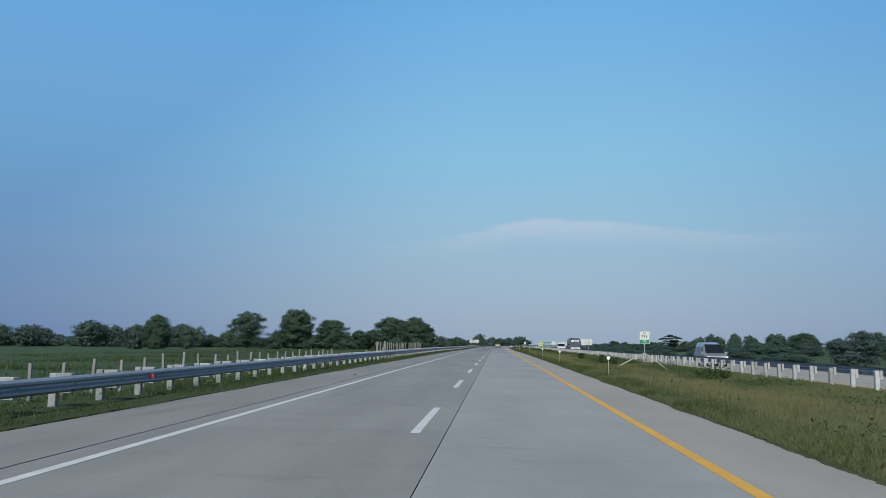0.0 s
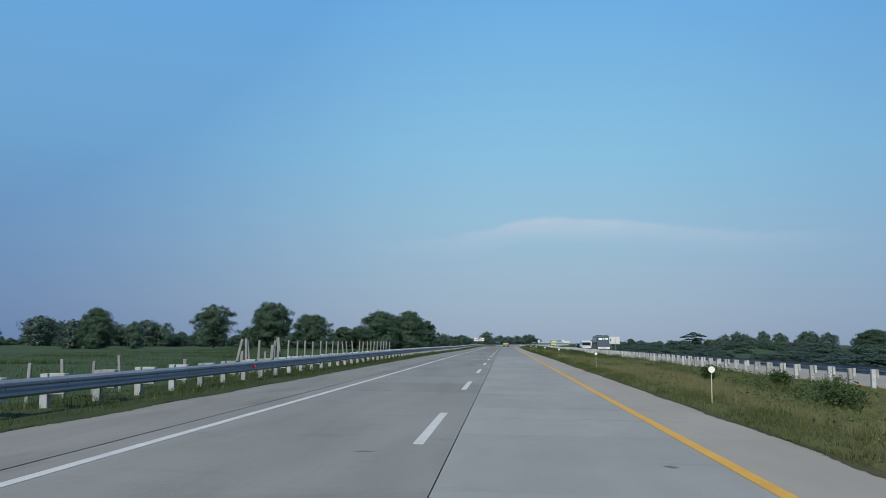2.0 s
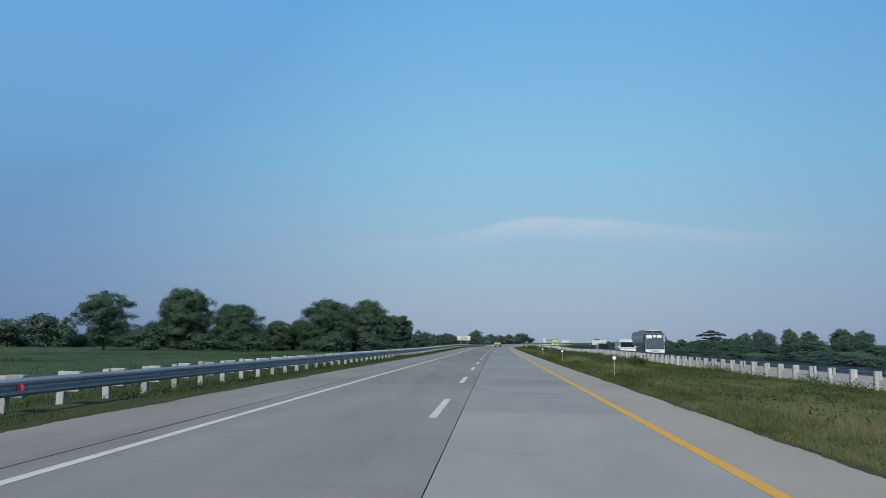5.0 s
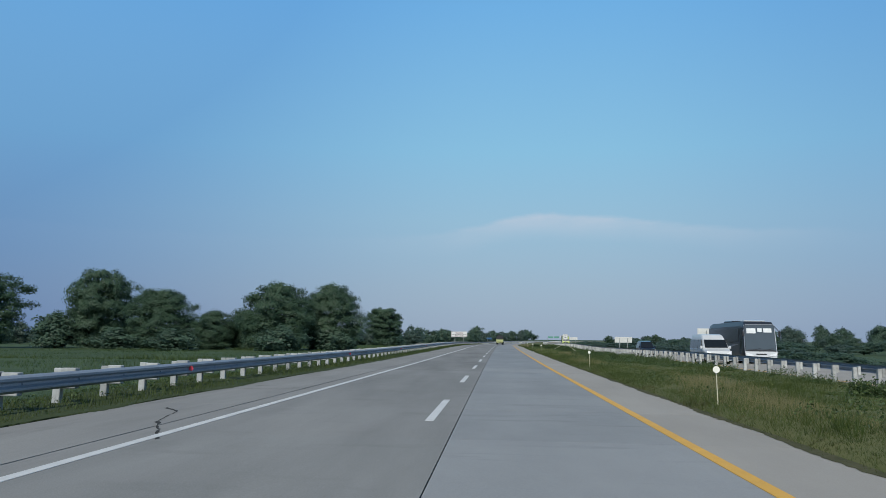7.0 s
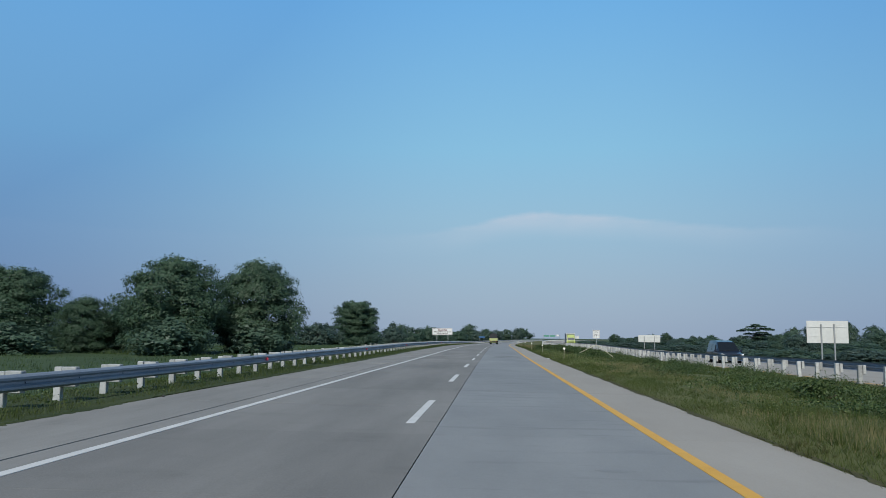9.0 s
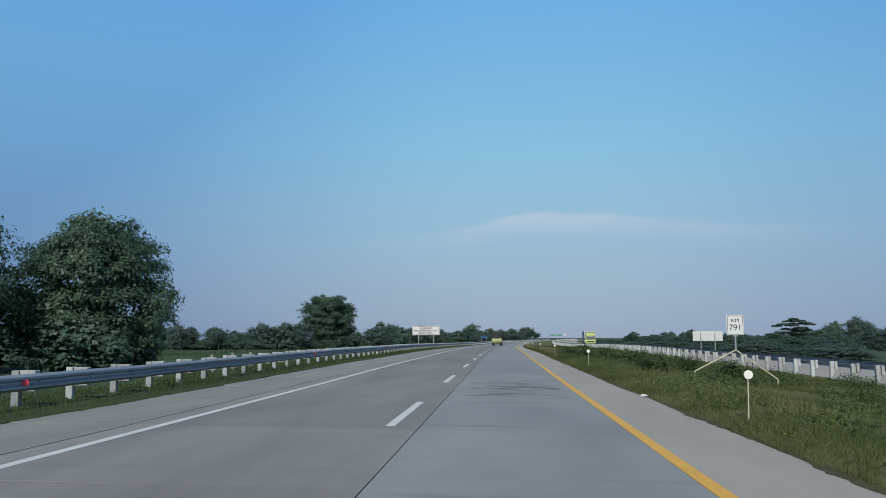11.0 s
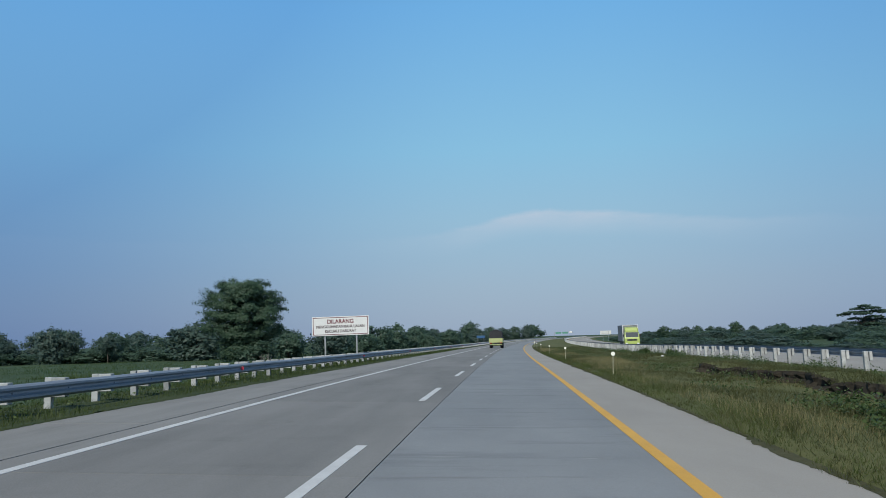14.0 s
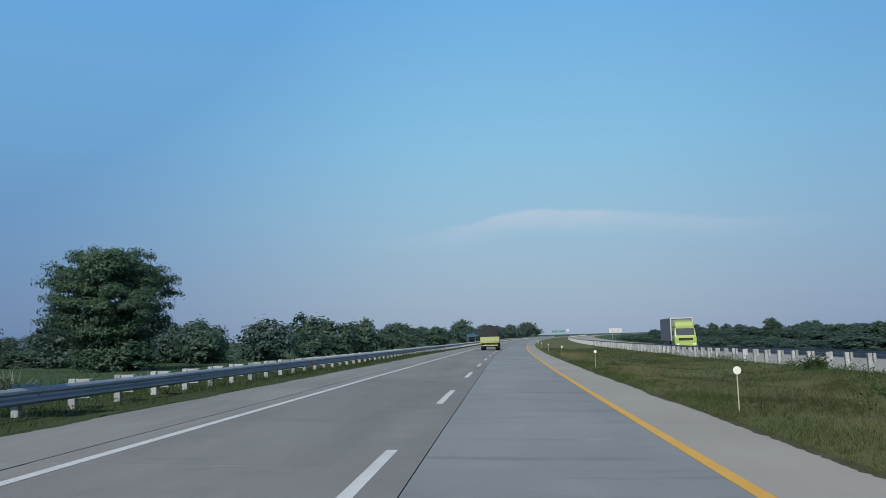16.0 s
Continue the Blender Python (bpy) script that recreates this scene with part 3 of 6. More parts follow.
# ---- the opposite carriageway ----
FAR_Z = -0.25
opposite = strip("opposite_road", 14.8, 24.7, -200, 1400, 10, FAR_Z, M_SHOULDER, fall=0.004, pivot=14.8, thick=0.3)
tagged(opposite, "opposite carriageway of pale concrete beyond the median", "road", kind="structure")
far_lines = new("far_road_marking")
tagged(far_lines, "painted lines on the opposite carriageway", "road marking", kind="structure")
strip("median_line", 15.95, 16.1, -100, 900, 5, FAR_Z + 0.012, M_YELLOW_LINE, far_lines, 0.004, 14.8)
strip("edge_line", 23.1, 23.25, -100, 900, 5, FAR_Z + 0.012, M_WHITE_LINE, far_lines, 0.004, 14.8)

# ---- guard rails ----
W_BEAM = ((0.0, -0.155), (0.035, -0.14), (0.083, -0.105), (0.083, -0.062), (0.02, -0.02), (0.02, 0.02), (0.083, 0.062), (0.083, 0.105), (0.035, 0.14), (0.0, 0.155))


def beam_mesh(length, material):
    """A W-beam panel along +y whose ribs face +x."""
    verts, faces = [], []
    for y in (-length / 2, length / 2):
        for off in (0.0, -0.006):
            verts += [(x + off, y, z) for x, z in W_BEAM]
    n = len(W_BEAM)
    for i in range(n - 1):
        faces.append((i, 2 * n + i, 2 * n + i + 1, i + 1))
        faces.append((n + i + 1, 3 * n + i + 1, 3 * n + i, n + i))
    return mesh_from("beam", verts, faces, material)


def bar_mesh(name, size, material, bevel=0.012):
    return mesh_of(name, a_block(size, (0, 0, size[2] / 2), bevel), material)


def level(s):
    return 0.0


def verge_slip(s):
    """How far the verge barrier's posts stray along it from their even spacing."""
    return float(np.interp(s, (0, 55, 63, 150, 165, 174, 198, 230, 256, 264, 298, 306, 318, 334, 343, 400), (0, -.15, 0, -.3, -.45, -.15, -.4, 0, .28, .42, .33, .5, .2, -.13, .1, 0)))


def verge_sag(s):
    return float(np.interp(s, (270, 295, 330, 420), (0.0, -0.04, -0.065, -0.03)))


def guard_rail(name, label, d_rail, side, first, last, near_to, foot, rail_z, post_size, block_size, seed, lift=0.0, slip=level, sag=level):
    """side: +1 when the ribs face +x. Posts stand every two metres behind the blocks."""
    rng = random.Random(seed)
    top = empty(name, Matrix(), label, "guard rail", kind="structure")
    beam = beam_mesh(4.03, M_STEEL)
    post_h = rail_z + block_size[2] / 2 - foot
    coat = M_POST if d_rail > 0 else M_POST_GREY
    post = bar_mesh("post", (post_size, post_size, post_h), coat)
    spacer = bar_mesh("block", block_size, coat)
    bolt = mesh_of("bolt", a_tube((0.018, 0, 0), (0.045, 0, 0), 0.022, 0.016, 6), M_STEEL)
    far = bmesh.new()
    i = 0
    flip = Matrix.Rotation(0 if side > 0 else math.pi, 4, "Z")
    while first + 2.0 * i < last:
        s = first + 2.0 * i + slip(first + 2.0 * i)
        lean = Matrix.Rotation(radians(rng.uniform(-1.6, 1.6)), 4, "Y") @ Matrix.Rotation(radians(rng.uniform(-1.2, 1.2)), 4, "X")
        dp = d_rail - side * (0.03 + block_size[0] + post_size / 2)
        db = d_rail - side * (0.01 + block_size[0] / 2)
        if s < near_to:
            shared("post", post, top, stand(s, dp, foot + sag(s) + rng.uniform(-0.02, 0.01)) @ lean)
            shared("block", spacer, top, stand(s, db, rail_z + sag(s) - block_size[2] / 2 + rng.uniform(-0.008, 0.008)))
            if i % 2 == 0:
                shared("beam", beam, top, stand(first + 2.0 * i + 1.0, d_rail + side * 0.004 * (i // 2 % 2), rail_z + lift + sag(s)) @ flip)
            if side > 0 and s < 350:
                shared("bolt", bolt, top, stand(s, d_rail, rail_z + lift + sag(s)) @ flip)
        else:
            block(far, (post_size, post_size, post_h), at(s, dp, foot + post_h / 2))
            block(far, block_size, at(s, db, rail_z))
        i += 1
    ob = part("far_posts", far, coat, top)
    ob["kind"] = "stuff"
    verts, faces, n = [], [], len(W_BEAM)
    ss = np.arange(near_to, last, 8.0)
    for s in ss:
        verts += [at(s, d_rail + side * x, rail_z + lift + z) for x, z in W_BEAM]
    faces = [(k * n + i, (k + 1) * n + i, (k + 1) * n + i + 1, k * n + i + 1) for k in range(len(ss) - 1) for i in range(n - 1)]
    shared("far_beam", mesh_from("far_beam", verts, faces, M_STEEL), top)["kind"] = "stuff"
    return top


rail_left = guard_rail("guard_rail", "grey steel crash barrier on whitewashed concrete posts along the verge", -7.05, 1, -10.9, 900, 460, -0.08, 0.54, 0.15, (0.30, 0.18, 0.40), 1, 0.0, verge_slip, verge_sag)
rail_right = guard_rail("median_guard_rail", "grey steel crash barrier on whitewashed concrete posts along the median", 14.62, 1, -11.0, 900, 460, -0.36, 0.385, 0.15, (0.11, 0.13, 0.33), 2, 0.11)

for k in range(20):
    s = 18.6 + 24.0 * k
    part("reflector", a_tube((0, 0, 0), (0.012, 0, 0), 0.065, 0.06, 16), M_RED, rail_left, "round red reflector").matrix_basis = stand(s, -7.05 + 0.086, 0.54 + verge_sag(s)) @ Matrix.Rotation(radians(-42), 4, "Z")

# ---- plants ----


def leaf_cards(rng, centres, normals, size, spread, per, corners=4, toss=0.7):
    """Small rhombic or three-cornered leaves scattered about the centres: vertices and faces."""
    n = len(centres) * per
    c = np.repeat(centres, per, axis=0) + rng.normal(0, spread, (n, 3))
    nrm = np.repeat(normals, per, axis=0) * 0.8 + rng.normal(0, toss, (n, 3)) + np.array([0, 0, 0.35])
    nrm /= np.linalg.norm(nrm, axis=1)[:, None]
    ref = rng.normal(0, 1, (n, 3))
    u = np.cross(nrm, ref)
    u /= np.linalg.norm(u, axis=1)[:, None]
    v = np.cross(nrm, u)
    k = size * rng.uniform(0.6, 1.35, (n, 1))
    tips = [c - u * k, c - v * k * 0.55, c + u * k, c + v * k * 0.55] if corners == 4 else [c - u * k, c + u * k * 0.7 - v * k * 0.7, c + u * k * 0.7 + v * k * 0.7]
    return np.stack(tips, axis=1).reshape(-1, 3), np.arange(n * corners).reshape(n, corners)


def crown_of(rng, shape, n, reach, thick, per, size, low, high, corners, width=10.0):
    """A crown built of flat, drooping boughs set inside an uneven outline; shape: (height, half width) steps from 0 to 1."""
    ht, hw = [k[0] for k in shape], [k[1] for k in shape]
    f = rng.uniform(0, 6.28, 4)
    t = rng.uniform(0, 1, n * 6)
    t = t[rng.uniform(0, 1, n * 6) < np.interp(t, ht, hw)][:n]
    n = len(t)
    a = rng.uniform(0, 6.2832, n)
    lump = 0.11 * np.sin(3 * a + 4 * t + f[0]) + 0.08 * np.sin(5 * a - 9 * t + f[1]) + 0.07 * np.sin(2 * a + 15 * t + f[2]) + rng.normal(0, 0.03, n)
    k = reach * rng.uniform(0.6, 1.3, n)
    out = np.maximum(0.0, width / 2 * np.interp(t, ht, hw) * (1 + lump) - 0.55 * k) * rng.uniform(0, 1, n) ** 0.42
    way = np.stack([np.cos(a), np.sin(a), np.zeros(n)], axis=1)
    z = low + (high - low) * t + 0.25 * np.sin(4 * a + f[3])
    c = way * out[:, None]
    c[:, 2] = z
    m = n * per
    b, q = rng.uniform(0, 6.2832, m), np.sqrt(rng.uniform(0, 1, m))
    kk = np.repeat(k, per)
    p = np.repeat(c, per, axis=0)
    p[:, 0] += kk * q * np.cos(b)
    p[:, 1] += kk * q * np.sin(b)
    p[:, 2] += rng.normal(0, thick, m) - 0.28 * kk * q * q
    nrm = np.repeat(way, per, axis=0) * 0.6 + np.array([0, 0, 0.25])
    nrm += 0.7 * np.stack([q * np.cos(b), q * np.sin(b), (p[:, 2] - np.repeat(c[:, 2], per)) / (2 * thick)], axis=1)
    verts, faces = leaf_cards(rng, p, nrm, size, 0.02, 1, corners, 0.26)
    return c, verts, faces


def limb_mesh(rng, lobes, height, girth, fork):
    bm = bmesh.new()
    base, top = Vector((0, 0, -0.3)), Vector((rng.normal(0, 0.15), rng.normal(0, 0.15), fork))
    tube(bm, base, top, girth, girth * 0.72, 8)
    for l in lobes:
        end = Vector(l[:3])
        mid = top.lerp(end, 0.5) + Vector((rng.normal(0, 0.2), rng.normal(0, 0.2), 0.1))
        tube(bm, top - Vector((0, 0, 0.1)), mid, girth * 0.42, girth * 0.26, 6)
        tube(bm, mid, end + Vector((0, 0, 0.3)), girth * 0.26, girth * 0.07, 5)
    return bm


ROUND = ((0, 0.50), (0.12, 0.80), (0.35, 0.98), (0.6, 1.0), (0.8, 0.84), (0.93, 0.55), (1, 0.22))
BROAD = ((0, 0.55), (0.15, 0.85), (0.4, 1.0), (0.65, 0.95), (0.85, 0.75), (1, 0.40))
LONE = ((0, 0.52), (0.12, 0.58), (0.26, 0.66), (0.4, 0.92), (0.6, 1.0), (0.78, 0.98), (0.9, 0.82), (1, 0.5))
SLIM = ((0, 0.25), (0.25, 0.75), (0.55, 1.0), (0.8, 0.8), (1, 0.3))
WIDE = ((0, 0.40), (0.3, 0.70), (0.55, 0.95), (0.7, 1.0), (0.88, 0.75), (1, 0.35))


def tree(name, seed, shape, n, reach, thick, per, size, low, high, girth, fork, leaves, label, corners=3):
    """A tree about ten metres high: tapered trunk with limbs, and a crown of leafy boughs."""
    rng = np.random.default_rng(seed)
    top = empty(name, Matrix(), label, "tree")
    c, v, f = crown_of(rng, shape, n, reach, thick, per, size, low, high, corners)
    ends = c[rng.choice(len(c), min(9, len(c)), replace=False)]
    part("trunk", limb_mesh(rng, ends, 10, girth, fork), M_BARK, top)
    shared("crown", mesh_from("crown", v, f, leaves), top)
    return top


DENSE = "broad dark green tree with a dense rounded crown in the field"
FAR = "distant haze-paled tree at the edge of the fields"
THIN = "slim tree with a bare trunk in the field hedge"
TREES = {}


def kinds():
    TREES["dense_a"] = tree("tree", 11, ROUND, 430, 0.95, 0.24, 130, 0.115, 0.3, 9.5, 0.30, 1.6, M_LEAF_NEAR, DENSE)
    TREES["dense_b"] = tree("tree", 12, BROAD, 450, 0.95, 0.24, 140, 0.110, 0.3, 9.4, 0.30, 2.0, M_LEAF_NEAR, DENSE)
    TREES["dense_c"] = tree("tree", 13, ROUND, 430, 0.90, 0.22, 130, 0.115, 0.4, 9.5, 0.26, 2.2, M_LEAF_NEAR, DENSE)
    TREES["layered"] = tree("tree", 19, LONE, 520, 0.85, 0.16, 130, 0.105, 0.3, 9.3, 0.26, 2.2, M_LEAF_NEAR, "lone dark green tree with layered boughs beside the field")
    TREES["open"] = tree("tree", 14, WIDE, 150, 1.0, 0.24, 120, 0.14, 1.6, 9.4, 0.22, 2.6, M_LEAF_NEAR, "open-crowned green tree with gaps between its limbs")
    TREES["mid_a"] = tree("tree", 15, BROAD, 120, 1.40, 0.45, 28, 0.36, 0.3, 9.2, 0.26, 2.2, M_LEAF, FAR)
    TREES["mid_b"] = tree("tree", 16, ROUND, 120, 1.35, 0.45, 28, 0.36, 0.4, 9.3, 0.26, 2.2, M_LEAF_HAZED, FAR)
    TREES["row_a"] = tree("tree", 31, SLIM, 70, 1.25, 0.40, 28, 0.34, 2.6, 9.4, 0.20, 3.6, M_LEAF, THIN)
    TREES["row_b"] = tree("tree", 32, WIDE, 95, 1.35, 0.42, 28, 0.34, 1.0, 9.3, 0.22, 2.8, M_LEAF_HAZED, FAR)
    TREES["row_c"] = tree("tree", 33, SLIM, 52, 1.30, 0.40, 28, 0.34, 3.8, 9.5, 0.18, 4.4, M_LEAF_HAZED, THIN)
    TREES["bush"] = tree("bush", 17, BROAD, 105, 1.50, 0.50, 26, 0.38, 0.2, 8.6, 0.18, 0.8, M_LEAF, "leafy dark green bush under the trees")
    rng = np.random.default_rng(18)
    top = empty("tree", Matrix(), "flat-topped tree with spreading tiers of branches", "tree")
    tiers = ((0.0, 0.3, 9.6, 1.2), (1.4, -1.1, 8.9, 1.5), (-1.1, 1.2, 8.8, 1.5), (2.6, 0.7, 8.1, 1.7), (-2.5, -0.8, 7.7, 1.6), (3.6, -0.6, 7.6, 1.4), (-3.8, 0.6, 7.2, 1.3), (0.4, 1.6, 7.9, 1.7), (-0.6, -1.8, 7.3, 1.7), (1.6, 0.2, 6.3, 1.9), (-1.7, 0.4, 5.9, 1.6), (3.0, 1.0, 5.6, 1.4), (-2.6, -0.4, 4.6, 1.3), (1.0, -1.0, 4.4, 1.6), (0.0, 0.6, 3.4, 1.5))
    part("trunk", limb_mesh(rng, [k[:3] for k in tiers], 10, 0.22, 3.0), M_BARK, top)
    p = []
    for x, y, z, r in tiers:
        b, q = rng.uniform(0, 6.2832, 330), np.sqrt(rng.uniform(0, 1, 330))
        p.append(np.stack([x + r * q * np.cos(b), y + r * q * np.sin(b), z + rng.normal(0, 0.14, 330) - 0.30 * q * q], axis=1))
    p = np.concatenate(p)
    v, f = leaf_cards(rng, p, np.tile((0, 0, 0.5), (len(p), 1)), 0.24, 0.03, 1)
    shared("crown", mesh_from("crown", v, f, M_LEAF), top)
    TREES["tiered"] = top


kinds()
_used = set()
_rt = random.Random(21)


def plant(kind, x, y, height, width=None, z=-0.8, turn=None):
    """A tree of that kind at (x, y), scaled to its height and width."""
    width = width or height
    height += float(np.interp(y, (280, 400, 540), (0.0, 0.35, 0.65)))
    spin = _rt.uniform(0, 6.28) if turn is None else turn
    m = Matrix.Translation((x, y, z + float(np.interp(y, _S, LIFT)))) @ Matrix.Rotation(spin, 4, "Z") @ Matrix.Diagonal((width / 10, width / 10, height / 10, 1))
    src = TREES[kind]
    if kind in _used:
        ob = copy_thing(src, m @ Matrix.Diagonal([1 / k for k in src.scale]).to_4x4())
    else:
        _used.add(kind)
        src.matrix_basis = m
        ob = src
    return ob

# ---- trees ----


def plant_trees():
    # field trees beside the road
    for kind, x, y, h, w in (
            ("dense_a", -93.5, 229, 9.9, 9.0), ("mid_b", -101.7, 234, 7.3, 8.0), ("mid_a", -87.4, 236, 6.9, 5.6), ("open", -80.5, 272, 12.6, 13.5), ("mid_a", -72.0, 276, 6.0, 9.0),
            ("dense_c", -66.0, 279, 14.2, 12.6), ("dense_b", -52.2, 272, 10.0, 12.5), ("dense_a", -43.0, 270, 6.4, 7.5), ("dense_c", -39.2, 274, 6.9, 6.0),
            ("dense_a", -32.6, 268, 10.8, 12.4), ("dense_b", -25.8, 276.5, 11.2, 11.6), ("bush", -30.5, 262, 4.5, 8.0), ("bush", -25.0, 273, 4.5, 7.5), ("bush", -24.7, 277, 5.0, 6.0), ("bush", -38, 284, 4.0, 9.0), ("bush", -57, 268, 4.0, 9.0), ("bush", -46, 262, 3.8, 8.0),
            ("layered", -33.0, 394.5, 11.9, 12.2), ("bush", -31, 393, 3.4, 6.5), ("mid_b", -48.6, 420, 6.4, 11.5)):
        plant(kind, x, y, h, w)
    rng = random.Random(5)
    # thickets behind the lone tree and along the verge beyond it
    for x, y, h, w in ((-32.9, 420, 4.4, 7.5), (-27.9, 430, 4.8, 9.0), (-23.9, 440, 3.6, 6.5), (-38, 432, 5.0, 8), (-44, 446, 5.4, 9), (-24, 462, 5.6, 8), (-31, 470, 7.2, 9.5), (-21, 472, 6.0, 9), (-13.5, 474, 3.2, 6),
                       (-67, 465, 6.3, 9), (-58, 458, 5.0, 9), (-76, 470, 4.8, 10), (-20, 510, 5.0, 9), (-12, 540, 4.5, 9), (-24, 560, 6.0, 10), (-5, 600, 5.0, 9), (-28, 620, 6, 11)):
        plant(rng.choice(("mid_a", "mid_b", "bush")), x, y, h * 1.16, w)
    for i in range(30):
        plant(rng.choice(("row_a", "row_b", "mid_b", "row_c", "bush")), -84 - i * 6 + rng.uniform(-3, 3), 482 + rng.uniform(-8, 14), rng.uniform(4.6, 7.4), rng.uniform(7, 11))
    # the hedge across the field: bushes below, trees of every height above
    for i in range(46):
        x, y = -40 - i * 4.1, 438 - i * 1.5
        plant("bush", x + rng.uniform(-2, 2), y + rng.uniform(-4, 4), rng.uniform(1.8, 2.8), rng.uniform(6, 9))
        h = 4.3 + 1.2 * math.sin(i * 0.9) + rng.uniform(-0.9, 1.4)
        plant(rng.choice(("row_a", "row_b", "row_b", "row_c", "mid_a", "mid_b")), x + rng.uniform(-2.5, 2.5), y + rng.uniform(-6, 6), h, h * rng.uniform(0.9, 1.35))
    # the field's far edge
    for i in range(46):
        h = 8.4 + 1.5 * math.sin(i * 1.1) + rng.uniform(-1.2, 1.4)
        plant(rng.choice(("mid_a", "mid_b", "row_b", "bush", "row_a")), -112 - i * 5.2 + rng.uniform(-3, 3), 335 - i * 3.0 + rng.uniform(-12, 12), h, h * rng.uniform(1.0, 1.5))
    for i in range(5, 22):
        plant(rng.choice(("row_b", "bush")), -40 - i * 6 + rng.uniform(-3, 3), 318 + i * 1.5 + rng.uniform(-8, 8), rng.uniform(3.6, 6.4), rng.uniform(6, 9))
    # copse where the road bends out of sight
    for x, y, h, w in ((-13.8, 780, 10.0, 15), (-2, 800, 7.5, 12), (6, 815, 7.0, 12), (14, 830, 7.6, 12), (21, 810, 8.2, 10), (27, 860, 9.0, 12), (-22, 720, 5.0, 14), (-34, 760, 7.0, 14), (33, 1010, 9.5, 14), (40, 1030, 6.5, 14)):
        plant(rng.choice(("mid_a", "mid_b", "row_a")), x, y, h * 1.2, w)
    # woods beyond the opposite carriageway
    plant("tiered", 109.9, 531, 9.2, 14.6, -1.0, -0.3)
    for x, y, h, w in ((103, 528, 4.6, 9), (112, 534, 5.4, 9), (119, 530, 5.2, 9), (126, 538, 6.0, 9)):
        plant(rng.choice(("mid_a", "mid_b", "row_b")), x, y, h, w, -1.0)
    plant("dense_a", 92, 253, 6.4, 9.5, -1.0)
    plant("open", 76.3, 544, 5.4, 5.2, -1.0)
    plant("open", 54.7, 546, 4.6, 5.5, -1.0)
    for x, y, h, w in ((134, 556, 8.4, 11), (140, 550, 10.4, 9), (147, 560, 9.0, 12), (154, 548, 10.8, 9), (161, 540, 9.4, 11), (169, 520, 10.4, 10), (176, 535, 9.2, 12), (183, 552, 10.8, 12), (192, 550, 10.2, 12), (131, 622, 3.6, 12)):
        plant(rng.choice(("mid_a", "mid_b")), x, y, h, w, -1.0)
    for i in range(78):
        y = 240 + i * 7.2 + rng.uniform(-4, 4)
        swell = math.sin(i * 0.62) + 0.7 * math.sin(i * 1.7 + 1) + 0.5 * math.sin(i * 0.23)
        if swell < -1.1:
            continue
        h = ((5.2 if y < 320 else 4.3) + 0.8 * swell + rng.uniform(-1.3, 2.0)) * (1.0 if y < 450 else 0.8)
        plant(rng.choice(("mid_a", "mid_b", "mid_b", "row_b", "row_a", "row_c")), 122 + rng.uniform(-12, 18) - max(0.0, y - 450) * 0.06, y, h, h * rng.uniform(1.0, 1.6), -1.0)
    for i in range(84):
        y = 100 + i * 6.5 + rng.uniform(-3, 3)
        p = at(y, 36 + rng.uniform(-3, 8))
        plant(rng.choice(("bush", "mid_b")), p.x, p.y, rng.uniform(1.0, 1.9), rng.uniform(5, 8), -1.1)
    for i in range(60):
        y = 110 + i * 9.0 + rng.uniform(-4, 4)
        p = at(y, 68 + rng.uniform(-9, 12))
        plant(rng.choice(("bush", "row_b", "mid_b", "row_a")), p.x, p.y, 1.8 + 2.4 * rng.random() ** 1.6, rng.uniform(5, 9), -1.1)
    for i in range(26):
        y = 470 + i * 13 + rng.uniform(-4, 4)
        plant(rng.choice(("mid_a", "mid_b", "bush")), 84 + rng.uniform(-6, 10) + max(0.0, y - 700) * 0.1, y, rng.uniform(2.4, 4.0), rng.uniform(7, 12), -1.0)


plant_trees()

# ---- fence of concrete posts ----


def fence_post(bm_h, s, d, foot, lean=0.0, lean_side=0.0, thick=0.11, label="", name="fence_post"):
    me = mesh_of("fence_post", a_block((thick, thick, bm_h), (0, 0, bm_h / 2), 0.012), M_FENCE)
    ob = new(name, me)
    ob.matrix_basis = stand(s, d, foot) @ Matrix.Rotation(radians(lean_side), 4, "Y") @ Matrix.Rotation(radians(lean), 4, "X")
    return tagged(ob, label or "slim bare concrete fence post standing in the grass", "fence post", "fence posts along the field")


